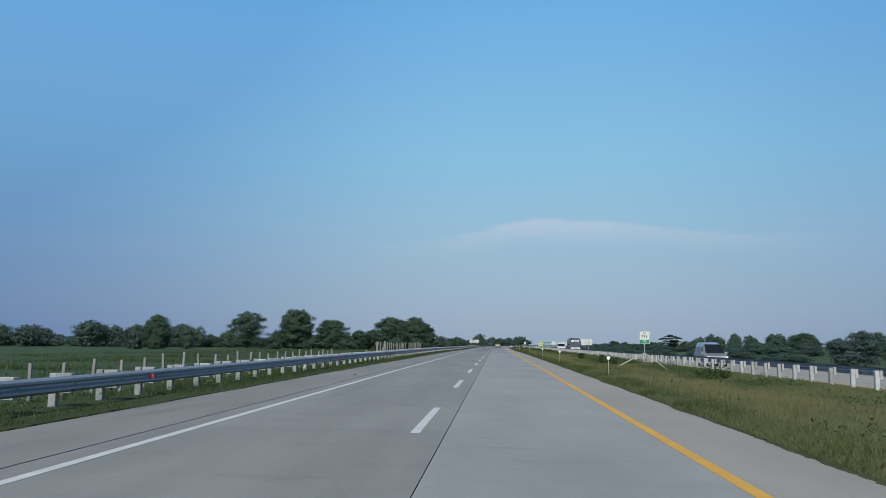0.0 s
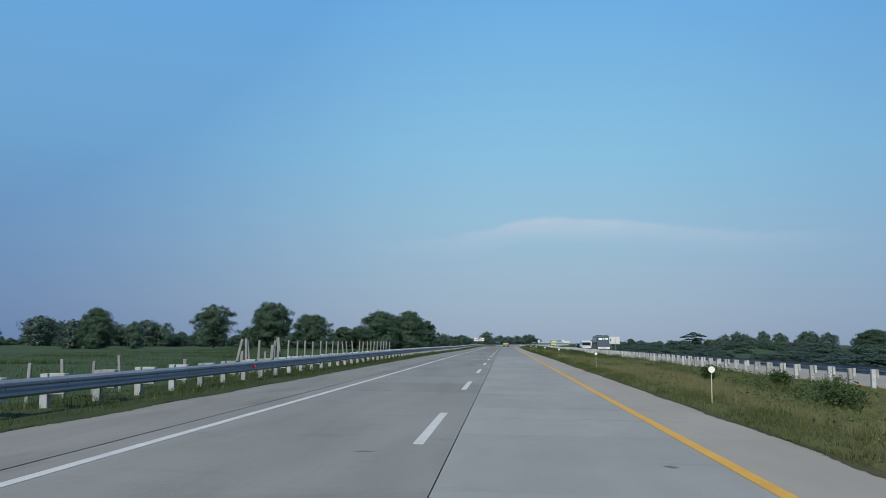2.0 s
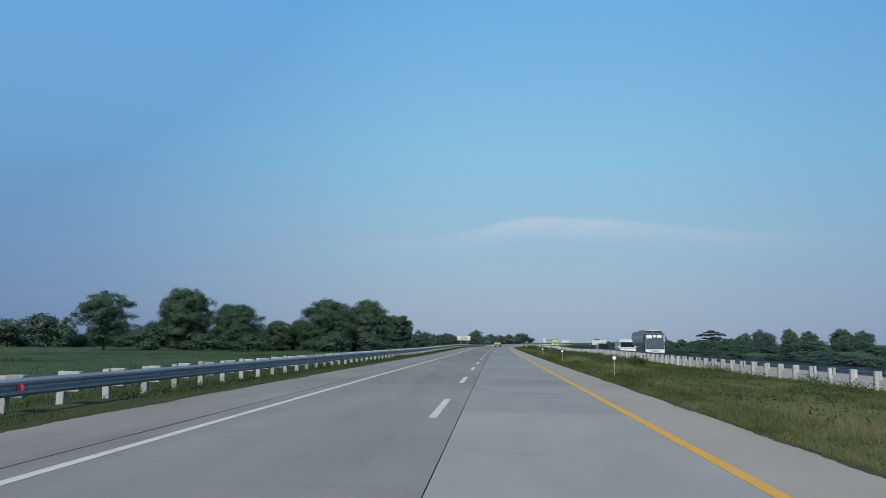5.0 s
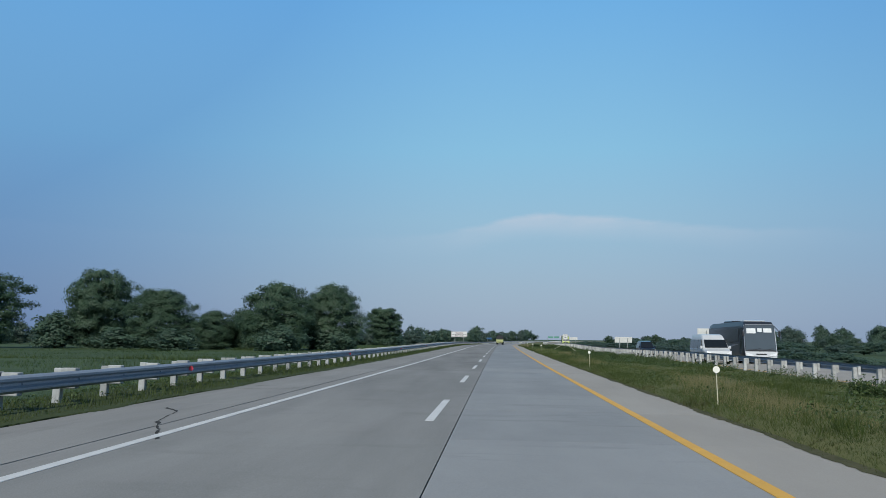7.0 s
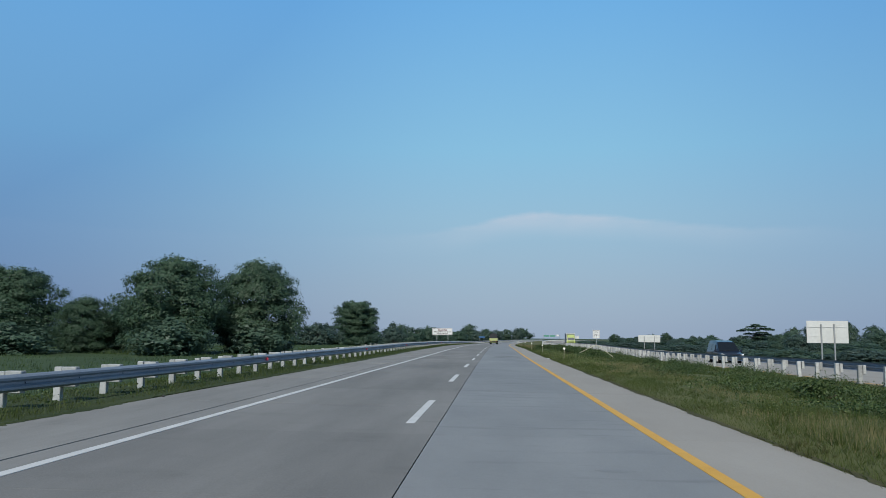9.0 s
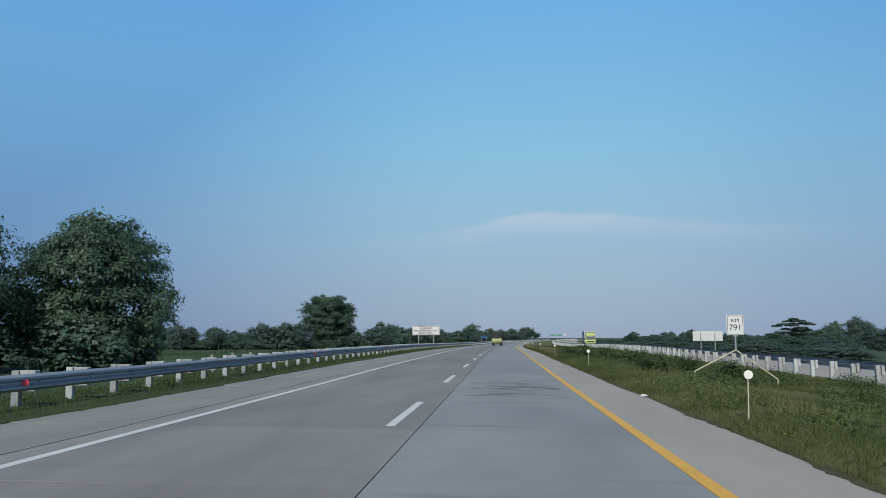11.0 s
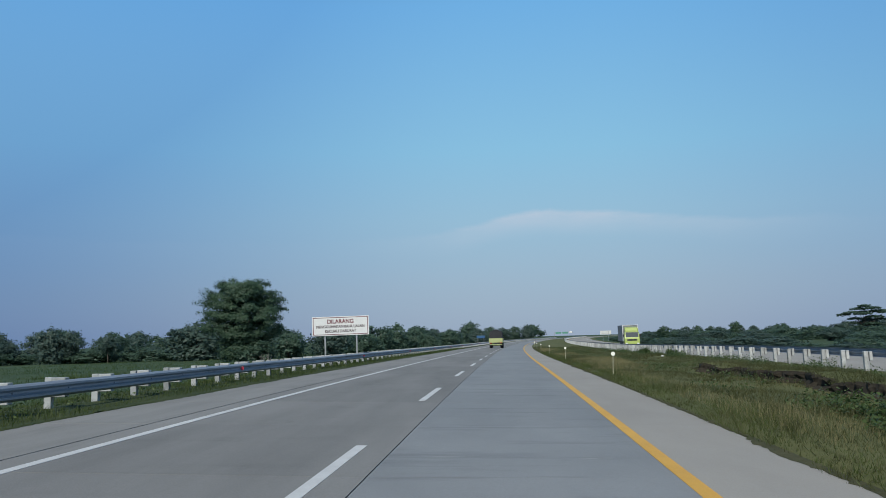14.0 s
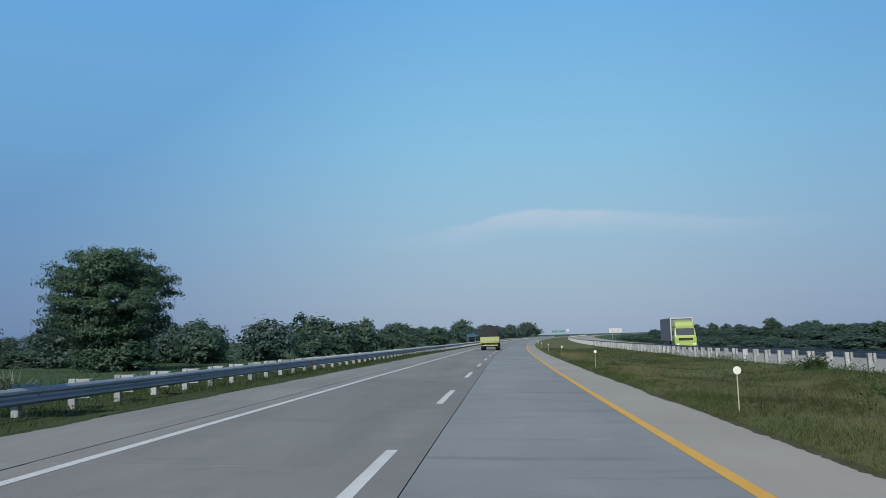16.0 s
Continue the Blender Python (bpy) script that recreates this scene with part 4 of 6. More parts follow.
def make_fence():
    rng = random.Random(8)
    for i in range(27):
        fence_post(1.68 + rng.uniform(-0.12, 0.1), 16.6 + 2.0 * i, -12.3 + rng.uniform(-0.1, 0.1), -0.9, rng.uniform(-3, 3), rng.uniform(-3, 3), 0.10)
    # the taller row, whose first posts lean and stand unevenly
    fence_post(1.0, 66.4, -9.2, -0.25, 2, 1, 0.12, "short thick concrete post in the verge grass")
    fence_post(1.66, 71.4, -9.25, -0.2, 2, 13, 0.10, "concrete fence post leaning hard to one side")
    fence_post(1.15, 71.9, -9.1, -0.2, 0, 3, 0.11)
    fence_post(1.64, 73.0, -9.2, -0.2, 1, -1, 0.10)
    fence_post(1.60, 74.0, -9.3, -0.2, 1, -7, 0.09)
    fence_post(1.58, 74.6, -9.2, -0.2, 2, 2, 0.10)
    fence_post(1.10, 75.0, -9.0, -0.2, 0, -1, 0.10)
    fence_post(1.38, 76.2, -9.1, -0.2, 0, 3, 0.14)
    fence_post(1.58, 76.8, -9.2, -0.2, 0, 4, 0.10)
    fence_post(1.72, 77.5, -8.95, -0.2, 0, -7, 0.15, "thick concrete post leaning towards its neighbour")
    for i in range(22):
        fence_post(1.56 + rng.uniform(-0.04, 0.04), 77.9 + 0.2 * min(i, 1) + 1.80 * i - (0.5 if i else 0), -9.22 + rng.uniform(-0.06, 0.06), -0.2, rng.uniform(-2, 2), rng.uniform(0, 4) - (8 if i in (9, 10, 11) else 0), 0.08)
    for i, (s, top) in enumerate(((252.9, 0.62), (255.4, 0.64), (257.7, 0.62), (259.6, 0.56), (261.8, 0.52))):
        fence_post(top + 0.55, s, -9.8, -0.55, rng.uniform(-3, 3), -5 if i == 0 else rng.uniform(-3, 3), 0.13, "short bare concrete post standing behind the barrier")


make_fence()

# ---- road furniture ----


def delineator(s, d, lean=0.0):
    top = empty("delineator", stand(s, d, -0.08) @ Matrix.Rotation(radians(lean), 4, "Y"), "slim cream post with a round white disc in grass", "delineator", "delineators along the median")
    part("post", a_tube((0, 0, -0.1), (0, 0, 0.84), 0.012, 0.011, 10), M_CREAM, top)
    bm = a_tube((0, -0.03, 0.88), (0, -0.022, 0.88), 0.072, 0.072, 24)
    part("disc", bm, M_DISC, top, "round cream reflector disc")
    part("bracket", a_block((0.022, 0.012, 0.12), (0, -0.016, 0.84)), M_POLE, top)


_rd = random.Random(3)
for k in range(1, 20):
    if k != 8:  # one is missing from the row
        delineator(8.7 + 25.0 * k, {1: 5.86, 3: 5.94, 4: 5.66, 7: 5.80, 12: 5.66, 13: 5.68}.get(k, 5.75), _rd.uniform(-2, 2))


def lettering(name, body, size, centre, material, parent, bold=0.0, squeeze=1.0, brush=0.0):
    """Words on a plate that faces -y, as a flat mesh; a broad brush widens every stroke."""
    cu = bpy.data.curves.new(name, "FONT")
    cu.body, cu.size, cu.align_x, cu.align_y, cu.offset, cu.extrude = body, size, "CENTER", "CENTER", bold, 0.002
    tmp = bpy.data.objects.new(name, cu)
    scene.collection.objects.link(tmp)
    me = bpy.data.meshes.new_from_object(tmp.evaluated_get(bpy.context.evaluated_depsgraph_get()))
    bpy.data.objects.remove(tmp)
    me.transform(Matrix.Translation(centre) @ Matrix.Rotation(radians(90), 4, "X") @ Matrix.Diagonal((squeeze, 1, 1, 1)))
    if brush:
        bm = bmesh.new()
        for dx, dz, dy in ((-brush, -brush, 0.0), (brush, -brush, 0.0006), (-brush, brush, 0.0012), (brush, brush, 0.0018)):
            copy = me.copy()
            copy.transform(Matrix.Translation((dx, -dy, dz)))
            bm.from_mesh(copy)
            bpy.data.meshes.remove(copy)
        bm.to_mesh(me)
        bm.free()
    me.materials.clear()
    me.materials.append(material)
    return shared(name, me, parent)


def text_width(body, size):
    cu = bpy.data.curves.new("word", "FONT")
    cu.body, cu.size = body, size
    tmp = bpy.data.objects.new("word", cu)
    scene.collection.objects.link(tmp)
    me = bpy.data.meshes.new_from_object(tmp.evaluated_get(bpy.context.evaluated_depsgraph_get()))
    xs = [v.co.x for v in me.vertices]
    bpy.data.objects.remove(tmp)
    bpy.data.meshes.remove(me)
    return max(xs) - min(xs)


def km_sign(s, d, second_plate, up=0.0, size=1.0):
    top = empty("kilometre_sign", stand(s, d, up) @ Matrix.Scale(size, 4), "white kilometre board with black figures on a splayed pipe stand", "road sign", "kilometre signs")
    for name, foot in (("leg", (-1.5, 0, -0.12)), ("leg", (1.45, 0, -0.42))):
        bm = bmesh.new()
        knee = Vector(foot) + Vector((0, 0, 0.22))
        tube(bm, Vector(foot) - Vector((0, 0, 0.2)), knee, 0.024)
        tube(bm, knee, (0, 0, 0.86), 0.024)
        part(name, bm, M_CREAM, top)
    part("pole", a_tube((0, 0, 0.84), (0, 0, 1.42), 0.032), M_POLE, top)
    part("bracket", a_block((0.16, 0.03, 0.09), (0, 0, 1.40), 0.01), M_BOARD, top)
    h = 0.74 if not second_plate else 0.72
    bottom = 1.40
    part("plate", a_block((0.62, 0.02, h), (0, -0.03, bottom + h / 2), 0.008), M_BOARD, top)
    y = -0.043
    for size, c in (((0.56, 0.004, 0.014), (0, y, bottom + 0.035)), ((0.56, 0.004, 0.014), (0, y, bottom + h - 0.035)), ((0.014, 0.004, h - 0.085), (-0.273, y, bottom + h / 2)), ((0.014, 0.004, h - 0.085), (0.273, y, bottom + h / 2))):
        part("border", a_block(size, c), M_TEXT, top)
    if second_plate:
        part("green_band", a_block((0.53, 0.006, 0.17), (0, y, bottom + 0.135)), M_GREEN, top, "green band with white figures")
        lettering("figures", "200", 0.15, (0, y - 0.006, bottom + 0.135), M_BOARD, top, 0.0)
        lettering("letters", "KM", 0.11, (0, y, bottom + 0.595), M_TEXT, top, 0.0)
        lettering("figures", "791", 0.25, (0, y, bottom + 0.39), M_TEXT, top, 0.0)
    else:
        lettering("letters", "KM", 0.18, (0, y, bottom + 0.53), M_TEXT, top, 0.0, 1.15)
        lettering("figures", "791", 0.31, (0, y, bottom + 0.27), M_TEXT, top, 0.0)


km_sign(48.0, 9.8, True)
km_sign(247.9, 9.45, False, 0.26, 0.9)


def board_sign(name, m, width, height, bottom, face, posts, label, foot=-0.6):
    """A wide sign sheet facing -y on two poles."""
    top = empty(name, m, label, "sign board")
    part("panel", a_block((width, 0.03, height), (0, 0, bottom + height / 2), 0.006), face, top)
    for x in posts:
        part("post", a_tube((x, 0.08, foot), (x, 0.08, bottom + height * 0.9), 0.055, None, 12), M_POLE, top)
    return top


warn = board_sign("warning_board", stand(331.0, -8.48, 0.10, 3) @ Matrix.Rotation(radians(-0.6), 4, "Y"), 3.6, 1.2, 1.66, M_BOARD, (-1.0, 1.0), "white board with maroon border and dark capitals on two poles", -0.3)


def words_line(body, size, up, material, bold, squeeze):
    """One line of capitals on the warning board, each word a part."""
    names = body.split(" ")
    wide = [text_width(n, size) * squeeze for n in names]
    gap = size * 0.32
    x = -(sum(wide) + gap * (len(names) - 1)) / 2
    for n, w in zip(names, wide):
        lettering("word", n, size, (x + w / 2, -0.018, 1.66 + up), material, warn, 0.0, squeeze, bold)
        x += w + gap


def letter_board():
    y, b, w, h = -0.018, 1.66, 3.6, 1.2
    for size, c in (((w - 0.12, 0.004, 0.035), (0, y, b + 0.07)), ((w - 0.12, 0.004, 0.035), (0, y, b + h - 0.07)), ((0.035, 0.004, h - 0.175), (-w / 2 + 0.078, y, b + h / 2)), ((0.035, 0.004, h - 0.175), (w / 2 - 0.078, y, b + h / 2))):
        part("border", a_block(size, c), M_MAROON, warn)
    words_line("DILARANG", 0.36, 0.87, M_MAROON, 0.009, 0.95)
    words_line("MENGGUNAKAN BAHU JALAN", 0.24, 0.555, M_DARK_RED, 0.0055, 0.93)
    words_line("KECUALI DARURAT", 0.25, 0.27, M_DARK_RED, 0.0055, 0.90)


letter_board()


def back_board(s, d, width, height, bottom, posts):
    """A sign of the other carriageway, seen from behind: sheet, ribs and poles on our side."""
    top = board_sign("sign_board", stand(s, d, 0.0), width, height, bottom, M_BACK, (), "pale back of a sign board on two poles", -0.8)
    for x in posts:
        part("post", a_tube((x, -0.09, -0.8), (x, -0.09, bottom + height * 0.86), 0.06, None, 12), M_POLE, top)
    for z in (0.3, 0.72):
        part("rib", a_block((width * 0.96, 0.03, 0.045), (0, -0.032, bottom + height * z)), M_BACK, top)


back_board(248.0, 27.5, 3.2, 1.75, 1.35, (-0.5, 0.5))
back_board(331.0, 28.2, 3.8, 1.25, 0.85, (-0.9, 0.9))
back_board(591.0, 29.3, 4.0, 1.40, 1.6, (-1.0, 1.0))
blue = board_sign("blue_sign", stand(503, -8.6), 2.2, 0.7, 1.75, M_BLUE, (-0.8, 0.8), "blue road sign on two white poles at the verge", -0.2)


def gantry():
    """A far overhead sign across the road."""
    top = empty("sign_gantry", pose(79, 1258, -0.6 + float(LIFT[-1])), "far green overhead road sign on a steel gantry", "road sign")
    for x in (-10.5, 10.5):
        part("column", a_tube((x, 0, 0), (x, 0, 6.0), 0.22), M_POLE, top)
    part("beam", a_block((21, 0.4, 0.5), (0, 0, 5.9), 0.05), M_POLE, top)
    for x in (-6.2, 1.5):
        part("panel", a_block((6.6, 0.1, 2.2), (x, -0.3, 5.3), 0.03), M_GANTRY, top, "green sign panel")
    part("panel", a_block((3.2, 0.1, 2.2), (8.0, -0.3, 6.0), 0.03), M_BOARD, top, "white sign panel")


gantry()


def litter(s, d, z, size, material, label, seed):
    """A crumpled scrap lying on the ground."""
    rng = random.Random(seed)
    bm = bmesh.new()
    bmesh.ops.create_icosphere(bm, subdivisions=2, radius=1.0)
    for v in bm.verts:
        k = 1 + rng.uniform(-0.35, 0.2)
        v.co = Vector((v.co.x * size[0] * k, v.co.y * size[1] * k, max(-0.2, v.co.z) * size[2] * k))
    ob = part("litter", bm, material, None)
    ob.matrix_basis = stand(s, d, z, rng.uniform(0, 180))
    return tagged(ob, label, "litter")


litter(240.5, 5.2, 0.0, (0.11, 0.07, 0.04), M_BOARD, "crumpled white plastic scrap at the pavement's edge", 1)
litter(27.5, -8.6, -0.02, (0.20, 0.12, 0.06), M_BOARD, "crumpled white scrap lying under the crash barrier", 2)
litter(338.0, 12.6, -0.1, (0.14, 0.1, 0.08), M_BOARD, "crumpled white scrap lying in the median grass", 3)
litter(198.3, -5.9, 0.06, (0.05, 0.04, 0.03), M_BASE, "small dark lump lying on the road shoulder", 4)
litter(33.2, -4.5, 0.04, (0.09, 0.04, 0.02), M_BASE, "flat dark scrap lying on the road shoulder", 5)


def brush_heap(s, d, wide, high, seed):
    """Cut branches thrown on a heap: bare pale twigs over withered leaves."""
    rng = np.random.default_rng(seed)
    top = empty("brush_heap", stand(s, d, float(lie(d, s))), "heap of bare pale branches behind the crash barrier", "branches")
    c = []
    for i in range(34):
        a, r = rng.uniform(0, 6.28), rng.uniform(0, wide / 2)
        foot = Vector((r * math.cos(a), r * math.sin(a), 0.02))
        b, up = rng.uniform(0, 6.28), rng.uniform(0.1, 1.0)
        tip = foot + Vector((math.cos(b) * (1.3 - up), math.sin(b) * (1.3 - up), up * high))
        mid = foot.lerp(tip, 0.5) + Vector(rng.normal(0, 0.08, 3))
        bm = a_tube(foot, mid, 0.022, 0.016, 5)
        tube(bm, mid, tip, 0.016, 0.006, 5)
        part("branch", bm, M_TWIG, top)
        c += [tuple(foot.lerp(tip, t) + Vector(rng.normal(0, 0.12, 3))) for t in rng.uniform(0.1, 0.7, 5)]
    v, f = leaf_cards(rng, np.array(c), np.tile((0, 0, 0.5), (len(c), 1)), 0.06, 0.08, 6)
    shared("foliage", mesh_from("foliage", v, f, M_WEED), top)


def bank():
    """An eroded scarp in the median: a dark, ragged face of bare earth under overhanging turf."""
    ss = np.arange(294.0, 316.0, 0.16)
    rng = np.random.default_rng(9)
    n = len(ss)
    d0 = 10.0 + 0.25 * np.sin(ss * 0.9) + 0.12 * np.sin(ss * 2.7 + 1) + rng.normal(0, 0.05, n)
    fade = np.clip(np.minimum(ss - 294.0, 315.8 - ss) / 3.0, 0, 1)
    g = lie(d0, ss)
    rough = lambda k: rng.normal(0, k, n)
    rows_ = [(d0 - 0.55, g - 0.12), (d0 - 0.22 + rough(0.05), g - 0.02 + rough(0.02)), (d0 - 0.02 + rough(0.04), g + 0.10 * fade + rough(0.03)), (d0 - 0.05 + rough(0.04), g + 0.24 * fade + rough(0.03)),
             (d0 + 0.02, g + 0.32 * fade), (d0 + 0.6, g + 0.30 * fade), (d0 + 1.4, g + 0.16 * fade), (d0 + 2.3, lie(d0 + 2.3, ss) - 0.05)]
    v = np.concatenate([at_many(ss, d, z) for d, z in rows_])
    f = [(k * n + i, k * n + i + 1, (k + 1) * n + i + 1, (k + 1) * n + i) for k in range(len(rows_) - 1) for i in range(n - 1)]
    me = mesh_from("earth_bank", v, f, M_BANK)
    me.materials.append(M_MEDIAN)
    me.polygons.foreach_set("material_index", np.repeat(np.array([0, 0, 0, 0, 1, 1, 1], dtype=np.int32), n - 1))
    tagged(new("earth_bank", me), "eroded dark earth bank in the median", "earth bank", kind="structure")
    # turf on the scarp's lip
    m = 9000
    s, k = rng.uniform(295.0, 315.0, m), rng.uniform(-0.05, 1.6, m)
    i = np.clip(((s - 294.0) / 0.16).astype(int), 0, n - 1)
    d = d0[i] + k
    p = at_many(s, d, g[i] + fade[i] * np.interp(k, (0, 0.6, 1.6), (0.31, 0.29, 0.14)))
    h, a = rng.uniform(0.08, 0.26, m), rng.uniform(0, 3.1416, m)
    side = np.stack([np.cos(a) * 0.006, np.sin(a) * 0.006, np.full(m, -0.02)], axis=1)
    tip = np.stack([rng.normal(-0.3, 0.4, m) * h, rng.normal(0, 0.4, m) * h, h * rng.uniform(0.4, 1.0, m)], axis=1)
    verts = np.stack([p + side * (-1, -1, 1), p + side, p + tip], axis=1).reshape(-1, 3)
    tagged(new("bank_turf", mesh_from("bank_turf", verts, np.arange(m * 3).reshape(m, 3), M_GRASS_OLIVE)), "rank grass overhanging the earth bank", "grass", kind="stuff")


bank()
brush_heap(358.0, -15.4, 3.2, 0.9, 70)
brush_heap(352.5, -19.8, 1.6, 1.3, 71)

# ---- traffic ----
M_GLASS = paint("tinted_glass", (0.010, 0.012, 0.014), 0.12)
M_GLASS.node_tree.nodes["Principled BSDF"].inputs["Specular IOR Level"].default_value = 0.9
# the paler base colour stands in for sky reflected in the windscreens
M_SCREEN = paint("painted_reflection_glass", (0.07, 0.08, 0.085), 0.1)
M_SCREEN.node_tree.nodes["Principled BSDF"].inputs["Specular IOR Level"].default_value = 0.9
M_RUBBER = surface("tyre_rubber", (0.012, 0.012, 0.012), (0.03, 0.03, 0.03), 0.3, 30, 0.85)
M_RIM = paint("wheel_rim", (0.45, 0.45, 0.46), 0.4, 0.6)
M_CHROME = paint("chrome_grille", (0.55, 0.55, 0.56), 0.25, 0.9)
M_BLACK = paint("black_plastic", (0.02, 0.02, 0.022), 0.5)
M_LAMP = paint("lamp_glass", (0.75, 0.76, 0.78), 0.15)
M_WHITE_CAR = coated("white_car_paint", (0.56, 0.57, 0.58), 0.3, 0.0, 0.5)
M_SILVER = coated("silver_car_paint", (0.42, 0.43, 0.45), 0.32, 0.6, 0.5)
M_NAVY = coated("dark_blue_car_paint", (0.012, 0.017, 0.036), 0.3, 0.2, 0.5)
M_BUS_GREY = coated("dark_grey_coach_paint", (0.022, 0.025, 0.031), 0.35, 0.0, 0.2)
M_LIME = coated("lime_truck_paint", (0.37, 0.45, 0.12), 0.4, 0.0, 0.25)
M_TAILBOARD = surface("faded_lime_paint", (0.30, 0.33, 0.14), (0.46, 0.49, 0.22), 0.7, 9, 0.5)
M_BOX = surface("grey_box_body", (0.13, 0.138, 0.15), (0.24, 0.25, 0.26), 1.0, 12, 0.55)
M_TARP = surface("dark_tarpaulin", (0.018, 0.019, 0.02), (0.045, 0.046, 0.05), 0.8, 8, 0.75, 0.4)
M_CURTAIN = surface("pale_sun_blind", (0.6, 0.62, 0.62), (0.74, 0.75, 0.75), 0.5, 10, 0.7)
M_TAIL = paint("red_lamp", (0.5, 0.02, 0.02), 0.25)


def hull(stations):
    """A body lofted from cross sections: y, half width low, half width high, floor, waist, roof. Front is -y."""
    bm = bmesh.new()
    rings = []
    for y, wl, wh, zf, zw, zr in stations:
        prof = [(-wl * 0.94, zf), (-wl, zf + (zw - zf) * 0.35), (-wl, zw), (-wh, zw + (zr - zw) * 0.8), (-wh * 0.9, zr), (wh * 0.9, zr), (wh, zw + (zr - zw) * 0.8), (wl, zw), (wl, zf + (zw - zf) * 0.35), (wl * 0.94, zf)]
        rings.append([bm.verts.new((x, y, z)) for x, z in prof])
    for a, b in zip(rings, rings[1:]):
        n = len(a)
        for i in range(n):
            bm.faces.new((a[i], a[(i + 1) % n], b[(i + 1) % n], b[i]))
    bm.faces.new(rings[0][::-1])
    bm.faces.new(rings[-1])
    bmesh.ops.recalc_face_normals(bm, faces=bm.faces)
    bmesh.ops.bevel(bm, geom=[e for e in bm.edges if e.calc_face_angle(0) > 0.35], offset=0.03, segments=2, affect="EDGES")
    return bm


def pane(corners, out, thick=0.012):
    """A thin solid panel on four corners, moved out a little along out."""
    bm = bmesh.new()
    o = Vector(out).normalized()
    a = [bm.verts.new(Vector(c) + o * 0.004) for c in corners]
    b = [bm.verts.new(Vector(c) + o * (0.004 + thick)) for c in corners]
    bm.faces.new(a[::-1])
    bm.faces.new(b)
    for i in range(4):
        bm.faces.new((a[i], a[(i + 1) % 4], b[(i + 1) % 4], b[i]))
    bmesh.ops.recalc_face_normals(bm, faces=bm.faces)
    return bm


def wheels(top, r, half, ys, wide=0.22):
    for y in ys:
        for side in (-1, 1):
            w = part("wheel", a_tube((side * (half - wide), y, r), (side * half, y, r), r, r, 24), M_RUBBER, top)
            part("rim", a_tube((side * (half - 0.05), y, r), (side * (half + 0.008), y, r), r * 0.62, r * 0.55, 16), M_RIM, w)


def mirrors(top, half, y, z, material, reach=0.2, tall=0.2):
    for side in (-1, 1):
        part("mirror", a_block((reach, 0.09, tall), (side * (half + reach / 2 + 0.01), y, z), 0.03), material, top)


